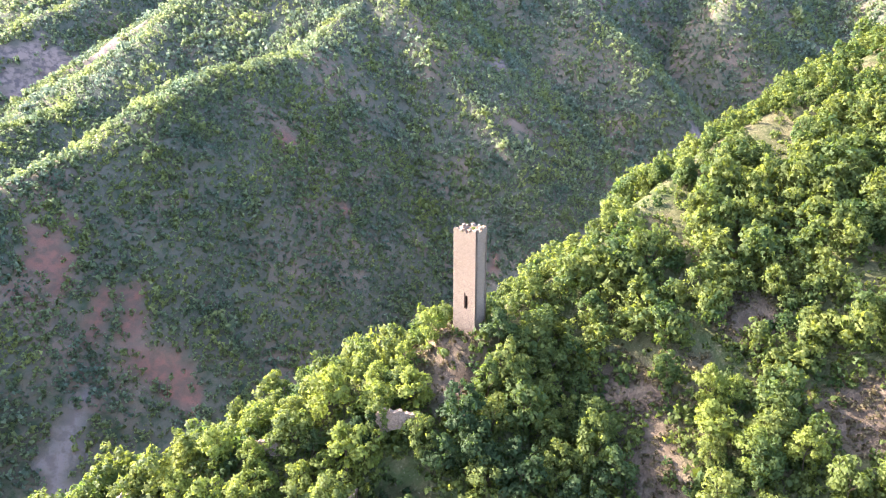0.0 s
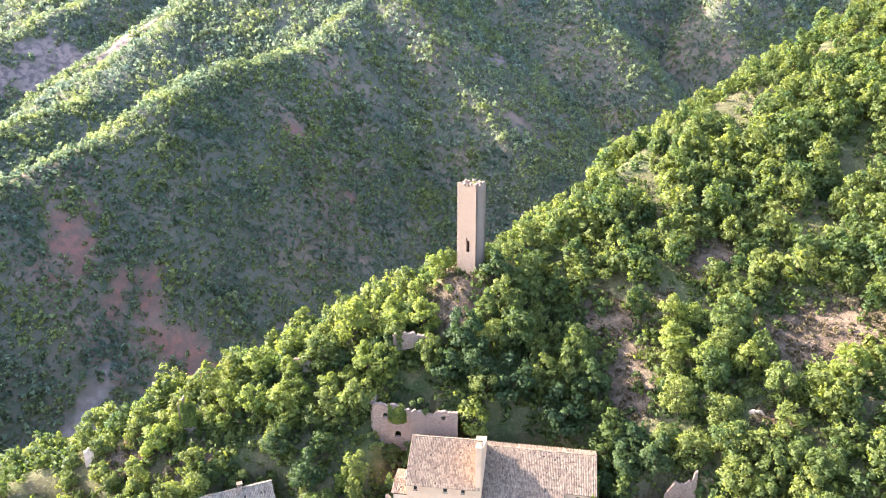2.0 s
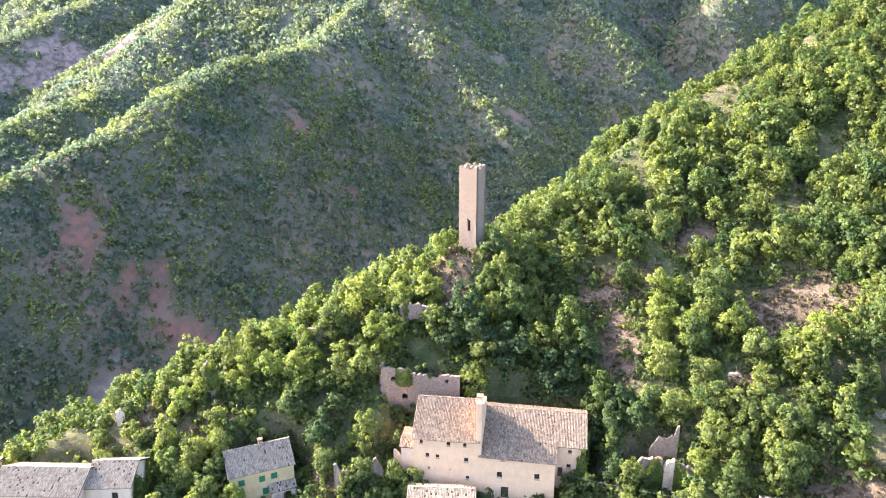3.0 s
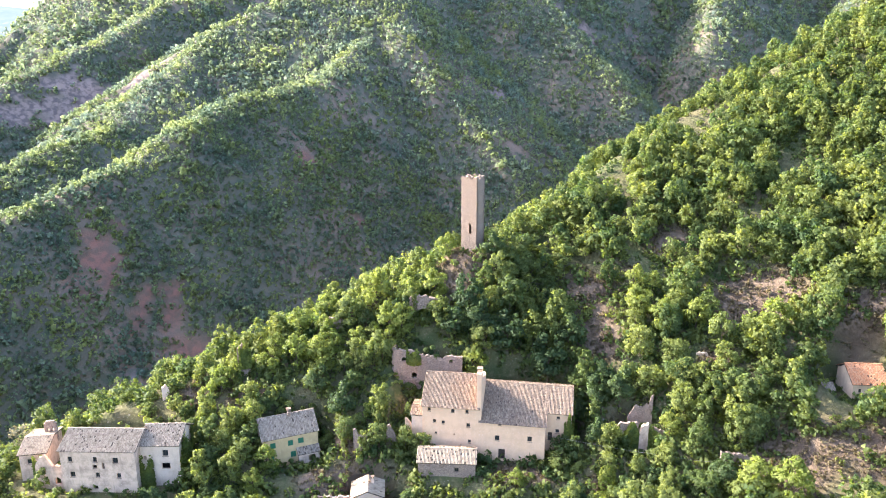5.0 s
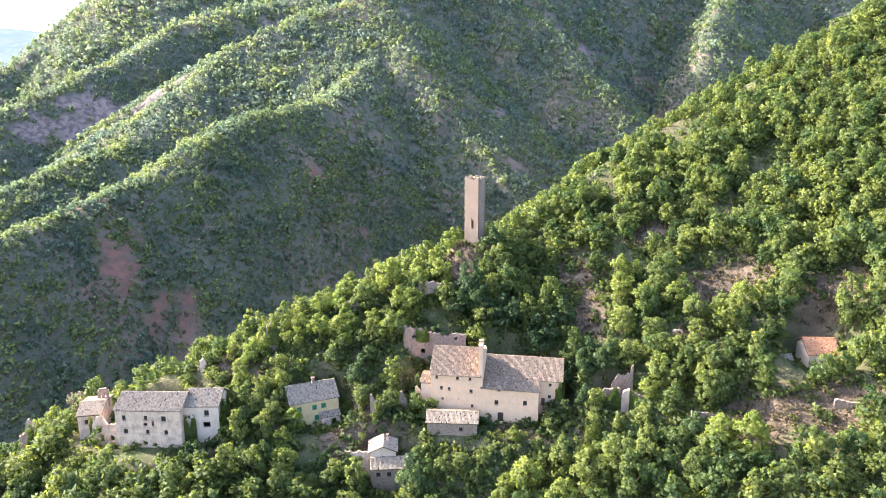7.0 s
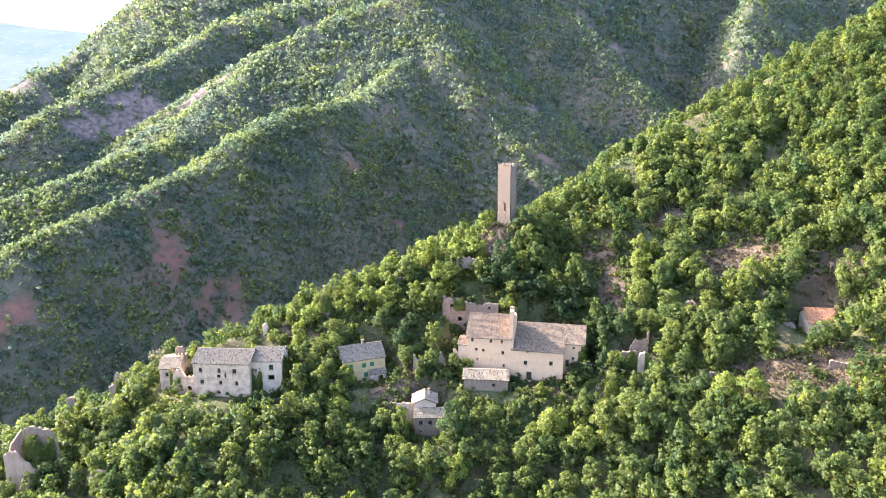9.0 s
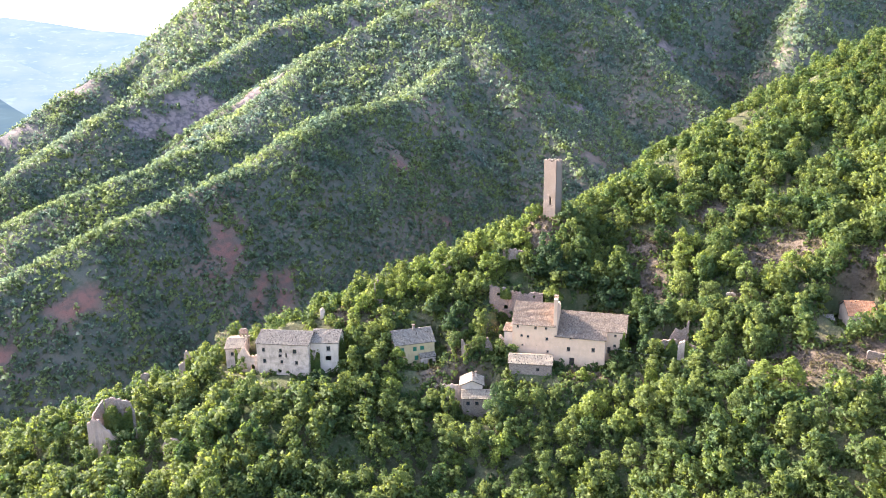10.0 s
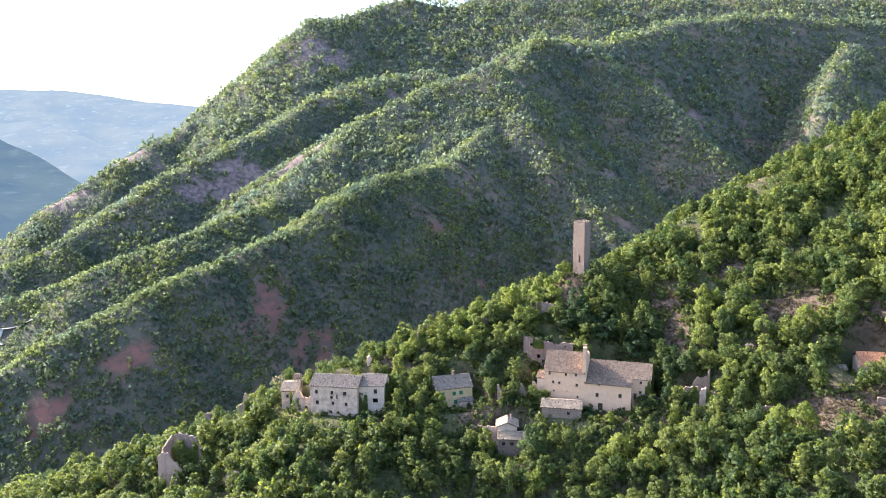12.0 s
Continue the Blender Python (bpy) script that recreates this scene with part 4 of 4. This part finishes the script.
def leaves_of(cloud):
    """Corners, faces and normals of a cloud of leaves, in the order that grown() takes them."""
    n = len(cloud)
    return cloud[..., :3].reshape(-1, 3), np.arange(n * 3).reshape(n, 3), cloud[..., 3:].reshape(-1, 3)


def grown(name, cloud, mat, parent=None):
    verts, faces, normals = leaves_of(cloud)
    return sheet(name, verts, faces, mat, parent, normals)


# places that stay bare or are built on: x, y, half lengths
BARE = ((-1, 90, 9, 9.5), (13, 87, 11, 9.5), (24, 90, 5, 8), (-2, 77, 9, 5), (-77, 77, 10, 8), (-64, 77, 6, 7), (-94, 81, 6, 8), (-37, 85.5, 7, 5), (-33, 77, 6, 5), (-18, 70, 7, 6), (92, 86, 6, 6), (83, 85, 3, 4),
        (-7, 101, 9, 2.2), (5, 131, 5, 5), (1, 122, 7, 9), (37, 106, 7.5, 15), (36, 121, 8, 7), (75, 110, 12, 10), (50, 124, 7, 5), (103, 97, 8, 5), (42, 77, 4, 3), (59, 96, 4, 4), (-124, 50, 6, 6), (92, 66, 17, 6.5), (72, 67, 16, 5.5), (60, 132, 4, 4), (12, 76, 10, 4), (63, 94, 3, 3), (-24, 78, 6, 3), (-51, 95, 4, 3), (30, 70, 4, 4), (-77, 67.5, 11, 4), (-36, 75.5, 7, 5), (76, 60, 14, 6), (-63, 68, 5, 3), (-18, 62, 6, 4.5), (-38, 70, 6, 3.5), (-124, 43.5, 5.5, 4.5), (-103, 45.5, 4.5, 4), (90, 78, 9, 4.5), (82, 77, 4.5, 6.5), (92, 64.5, 9, 4), (-17, 95, 8, 4), (57.5, 92, 3.5, 3.5), (-62, 95, 5, 4), (-112, 77, 4.5, 4.5))


def clear_of(x, y, grow=1.0):
    ok = np.ones(np.shape(x), bool)
    for bx, by, rx, ry in BARE:
        ok &= ((x - bx) / (rx * grow)) ** 2 + ((y - by) / (ry * grow)) ** 2 > 1
    return ok


rnd = np.random.RandomState(20)
STEP = 4.5
tx, ty = np.meshgrid(np.arange(-260, 270, STEP), np.arange(14, 300, STEP), indexing="ij")
tx = (tx + rnd.uniform(-0.45, 0.45, tx.shape) * STEP).ravel()
ty = (ty + rnd.uniform(-0.45, 0.45, ty.shape) * STEP).ravel()
crest_y = np.interp(tx, CREST[:, 0], CREST[:, 1])
keep = (ty < crest_y + 20) & clear_of(tx, ty) & ((value_noise(tx, ty, 17) > -0.72) | (ty < 72)) & (rnd.rand(len(tx)) < 0.96) & (tx > -0.85 * (ty + 150) - 15) & (tx < 0.63 * (ty + 95) + 15)
tx, ty = tx[keep], ty[keep]
tz = land(tx, ty)
size_of = 0.78 + 0.5 * rnd.rand(len(tx)) + 0.25 * value_noise(tx, ty, 12)
size_of *= np.where((np.abs(tx + 25) < 75) & (np.abs(ty - 82) < 20), 0.74, 1.0)
size_of *= np.where(np.abs(ty - np.interp(tx, CREST[:, 0], CREST[:, 1])) < 9, 0.72, 1.0)

kinds = [tree_mesh(100 + k, (3.3, 2.9, 3.5, 3.1, 2.8, 3.3, 3.3, 3.3)[k], (7.2, 8.6, 6.6, 7.4, 9.2, 7.0, 7.4, 7.2)[k], 1900, 0.27) for k in range(8)]
HEROES = ((46.4, 109, 1.25, 6), (69.9, 138, 0.8, 0), (51.6, 115, 0.8, 6), (41.6, 121, 0.8, 1), (-2.2, 130, 0.95, 6), (10.9, 127.5, 1.15, 7), (3.3, 112, 1.45, 7), (17.5, 128, 1.5, 1), (-21, 118, 1.4, 6),
          (-27, 112.5, 1.2, 2), (4.6, 101.7, 1.15, 6), (76.6, 98, 1.25, 6), (59.6, 103, 1.1, 6), (63.4, 96, 1.1, 0), (88, 96, 1.2, 3), (101, 89.4, 1.5, 4), (-43, 66.5, 1.15, 6), (-64, 67, 1.0, 7), (60, 63, 1.3, 6), (65, 59, 1.3, 6),
          (29, 91, 1.0, 7), (22.9, 100.7, 1.5, 7), (-40, 111, 1.1, 6), (-34, 117, 1.0, 6), (34.5, 93.5, 1.1, 7), (45, 98.5, 1.1, 2), (51, 82, 1.2, 3), (13, 105, 1.6, 7), (11, 99.5, 1.2, 7), (29, 106, 1.3, 7), (15, 62, 1.3, 6), (-14, 112, 1.0, 7), (-121.5, 53.2, 0.95, 1), (-117.5, 51.5, 1.1, 2), (-126.5, 47.0, 0.8, 3), (-120.0, 47.5, 0.8, 4), (-101, 46.0, 0.9, 1), (-6, 106.5, 1.1, 7), (0, 107.5, 1.2, 7), (-12, 106, 1.0, 7), (6, 107.5, 1.3, 7), (38, 88.5, 1.1, 7), (33, 89.5, 1.0, 7), (44.5, 88.5, 1.1, 2), (-41, 93, 1.0, 1), (-33.5, 95.5, 1.0, 7), (-27, 90, 1.0, 7), (-25, 85.5, 0.8, 2))
far_from = np.ones(len(tx), bool)
for hx, hy, hs, hk in HEROES:
    far_from &= np.hypot(tx - hx, ty - hy) > 2.6 * hs
tx, ty, tz, size_of = tx[far_from], ty[far_from], tz[far_from], size_of[far_from]
near = np.argsort(np.hypot((tx - 5) / 1.5, ty - 84))[:260]
first = set(near.tolist())
models = []
for k, cloud in enumerate(kinds):
    root = thing("tree", pose(0, 0, -500), ("broad-leaved tree with a dense green crown", "round tree with bright yellow-green leaves", "shady tree with dark green leaves")[max(0, k - 5)], "tree", "trees round the village")
    part("trunk", trunk_bmesh(k, 6.6, 3.3), BARK, root)
    grown("crown", cloud, (LEAF, LEAFYELLOW, LEAFDARK)[max(0, k - 5)], root)
    models.append(root)
used = [False] * len(models)
crest_of = lambda x: float(np.interp(x, CREST[:, 0], CREST[:, 1]))
stand = [(x, y, height(x, y), s, k) for x, y, s, k in HEROES] + [(tx[i], ty[i], tz[i], float(size_of[i]), 6 if n % 3 and tx[i] < 8 and abs(ty[i] - crest_of(tx[i])) < 18 else n % 8 if n % 16 < 14 else n % 6) for n, i in enumerate(near)]
for x, y, z, s, k in stand:
    m = pose(x, y, z - 0.2, 0, 0, rnd.uniform(0, 360))
    if not used[k]:
        used[k] = True
        ob = models[k]
        ob.matrix_world = m
    else:
        ob = copy_thing(models[k], m)
    ob.scale = (s, s, s * rnd.uniform(0.85, 1.25))


def forest(name, xs, ys, zs, ss, clouds, mat, rnd, squash=(0.85, 1.2)):
    out = []
    for x, y, z, s in zip(xs, ys, zs, ss):
        c = clouds[rnd.randint(len(clouds))]
        a = rnd.uniform(0, 2 * np.pi)
        ca, sa = math.cos(a) * s, math.sin(a) * s
        q = np.empty_like(c)
        q[..., 0] = c[..., 0] * ca - c[..., 1] * sa + x
        q[..., 1] = c[..., 0] * sa + c[..., 1] * ca + y
        q[..., 2] = c[..., 2] * s * rnd.uniform(*squash) + z
        q[..., 3] = (c[..., 3] * ca - c[..., 4] * sa) / s
        q[..., 4] = (c[..., 3] * sa + c[..., 4] * ca) / s
        q[..., 5] = c[..., 5]
        out.append(q)
    return grown(name, np.concatenate(out), mat)


rest = np.array([i for i in range(len(tx)) if i not in first])
light = [tree_mesh(200 + k, 3.0 + 0.12 * (k % 5), 6.2 + 0.5 * (k % 6), 640, 0.4) for k in range(12)]
tagged(forest("woodland", tx[rest], ty[rest], tz[rest] - 0.3, size_of[rest], light, LEAFWOOD, rnd), "dense sunlit deciduous woodland on the village hill", "woodland", kind="stuff")

# low growth between the trees
bx, by = rnd.uniform(-150, 150, 5200), rnd.uniform(30, 215, 5200)
keep = (by < np.interp(bx, CREST[:, 0], CREST[:, 1]) + 12) & clear_of(bx, by, 0.45)
more_x, more_y = np.append(rnd.uniform(-110, 105, 2200), rnd.uniform(-60, 60, 2300)), np.append(rnd.uniform(58, 130, 2200), rnd.uniform(62, 125, 2300))
more = clear_of(more_x, more_y, 0.6) | (rnd.rand(4500) < 0.12)
bx, by = np.append(bx[keep], more_x[more]), np.append(by[keep], more_y[more])
low = [crown_cloud(np.random.RandomState(300 + k), 1.5, 1.8, 7, 46, 0.4) for k in range(5)]
tagged(forest("undergrowth", bx, by, land(bx, by) - 0.2, rnd.uniform(0.5, 1.35, len(bx)), low, LEAFWOOD, rnd), "low bushes and brambles on the slope", "bushes", kind="stuff")

# dry tufts and brambles on the bare earth
sx, sy = rnd.uniform(-75, 112, 16000), rnd.uniform(55, 140, 16000)
bare_here = patch(sx, sy, SOIL) > 0.25
sx, sy = sx[bare_here][:2600], sy[bare_here][:2600]
tufts = [crown_cloud(np.random.RandomState(340 + k), 0.9, 0.8, 4, 26, 0.26) for k in range(6)]
tagged(forest("dry_scrub", sx, sy, land(sx, sy) - 0.12, rnd.uniform(0.4, 1.3, len(sx)), tufts, SCRUB, rnd), "dry brown tufts and brambles on bare earth", "scrub", kind="stuff")

# woods on the far slopes
def far_wood(name, x0, x1, y0, y1, step, radius, leaves, seed, mat, label):
    rnd = np.random.RandomState(seed)
    x, y = np.meshgrid(np.arange(x0, x1, step), np.arange(y0, y1, step), indexing="ij")
    x = (x + rnd.uniform(-0.5, 0.5, x.shape) * step).ravel()
    y = (y + rnd.uniform(-0.5, 0.5, y.shape) * step).ravel()
    hilly = hill(x, y)
    z = land(x, y)
    keep = (hilly < z - 3) & (z > -165 + 0.35 * np.clip(x + 30, 0, 300)) & (rough(x, y, 45, 3) + 1.1 * rnd.rand(len(x)) > -0.5) & (x > -0.9 * (y + 150) - 20) & (x < 0.6 * (y + 100) + 20) & (patch(x, y, RED + SCREE + CLIFF + ((-530, 456, 16, 16),)) * 0.8 + 0.6 * rnd.rand(len(x)) < 0.82)
    x, y, z = x[keep], y[keep], z[keep]
    s = (0.5 + 0.85 * rnd.rand(len(x)) ** 1.6) * (1 + 0.25 * value_noise(x, y, 30))
    clouds = np.stack([crown_cloud(np.random.RandomState(seed + k), radius, radius * 1.5, 7, leaves, radius * 0.4) for k in range(60)])
    wood = clouds[rnd.randint(60, size=len(x))]
    wood[..., :3] *= s[:, None, None, None]
    wood[..., 2] *= rnd.uniform(0.8, 1.3, len(x))[:, None, None]
    wood[..., :3] += np.stack([x, y, z - 0.3], 1)[:, None, None]
    tagged(grown(name, wood.reshape(-1, 3, 6), mat), label, "woodland", kind="stuff")


far_wood("far_woodland", -740, 300, 120, 680, 3.4, 2.9, 23, 400, LEAFGORGEHAZE, "dense woods on the shaded valley slope")
far_wood("far_woodland", -1000, 560, 680, 1050, 4.7, 3.8, 20, 500, LEAFFARHAZE, "woods on the high mountain ridges")
far_wood("far_woodland", -1200, 900, 1050, 1750, 7.8, 6.2, 17, 600, LEAFFARHAZE, "distant woods on the mountain top")

# tufts on the tower's top and on the ruin
for x, y, z, r, k in ((3.8, 130.9, 41.1, 0.8, 1), (6.0, 131.0, 41.3, 1.0, 2), (7.0, 132.4, 41.2, 0.7, 3)):
    ob = grown("bush", crown_cloud(np.random.RandomState(700 + k), r, r * 1.3, 4, 120, 0.16), LEAFYELLOW)
    ob.location = (x, y, z - 0.6)
    tagged(ob, "tuft of yellow-green growth on the tower top", "bush")
for x, y, z, r, k in ((-6.5, 101.2, 2.0, 2.4, 4), (-9.5, 101.6, 1.5, 1.5, 5)):
    ob = grown("bush", crown_cloud(np.random.RandomState(700 + k), r, r * 1.3, 5, 420, 0.24), LEAF)
    ob.location = (x, y, z - 1.2)
    tagged(ob, "grey-green bush growing on the ruined house", "bush")


def dry_tree(x, y, z):
    """A half-dead tree with bare grey twigs and thin foliage."""
    root = thing("tree", pose(x, y, z), "half-dead grey tree with bare twigs", "tree")
    r = random.Random(5)
    bm = trunk_bmesh(77, 6.0, 4.0)
    part("trunk", bm, BARK, root)
    for k in range(14):
        a, b = r.uniform(0, 6.28), r.uniform(2.0, 3.8)
        cu = bmesh.new()
        ring = [(0.05, 0, 0), (-0.025, 0.043, 0), (-0.025, -0.043, 0)]
        low = [cu.verts.new((0.4 * math.cos(a) + p[0], 0.4 * math.sin(a) + p[1], 1.6)) for p in ring]
        tip = cu.verts.new((b * math.cos(a), b * math.sin(a), r.uniform(3.5, 6.8)))
        for i in range(3):
            cu.faces.new((low[i], low[(i + 1) % 3], tip))
        part("branch", cu, BARK, root)
    grown("crown", crown_cloud(np.random.RandomState(78), 3.6, 4.6, 20, 420, 0.26, 2.6), GREYLEAF, root)


dry_tree(-101.3, 86.6, -16.3)


def cable(points, label):
    cu = bpy.data.curves.new("cable", "CURVE")
    cu.dimensions, cu.bevel_depth, cu.bevel_resolution = "3D", 0.018, 1
    sp = cu.splines.new("POLY")
    rows = []
    for (ax, ay, az), (bx_, by_, bz) in zip(points, points[1:]):
        for k in range(12):
            f = k / 12
            rows.append((ax + (bx_ - ax) * f, ay + (by_ - ay) * f, az + (bz - az) * f - 2.2 * f * (1 - f)))
    rows.append(points[-1])
    sp.points.add(len(rows) - 1)
    for p, r in zip(sp.points, rows):
        p.co = (*r, 1)
    ob = new("cable", cu)
    cu.materials.append(WIRE)
    tagged(ob, label, "cable")


cable(((20.0, 79.2, -7.8), (58.1, 68.0, -8.4), (97.3, 62.0, -8.6)), "grey overhead wire strung across the slope")
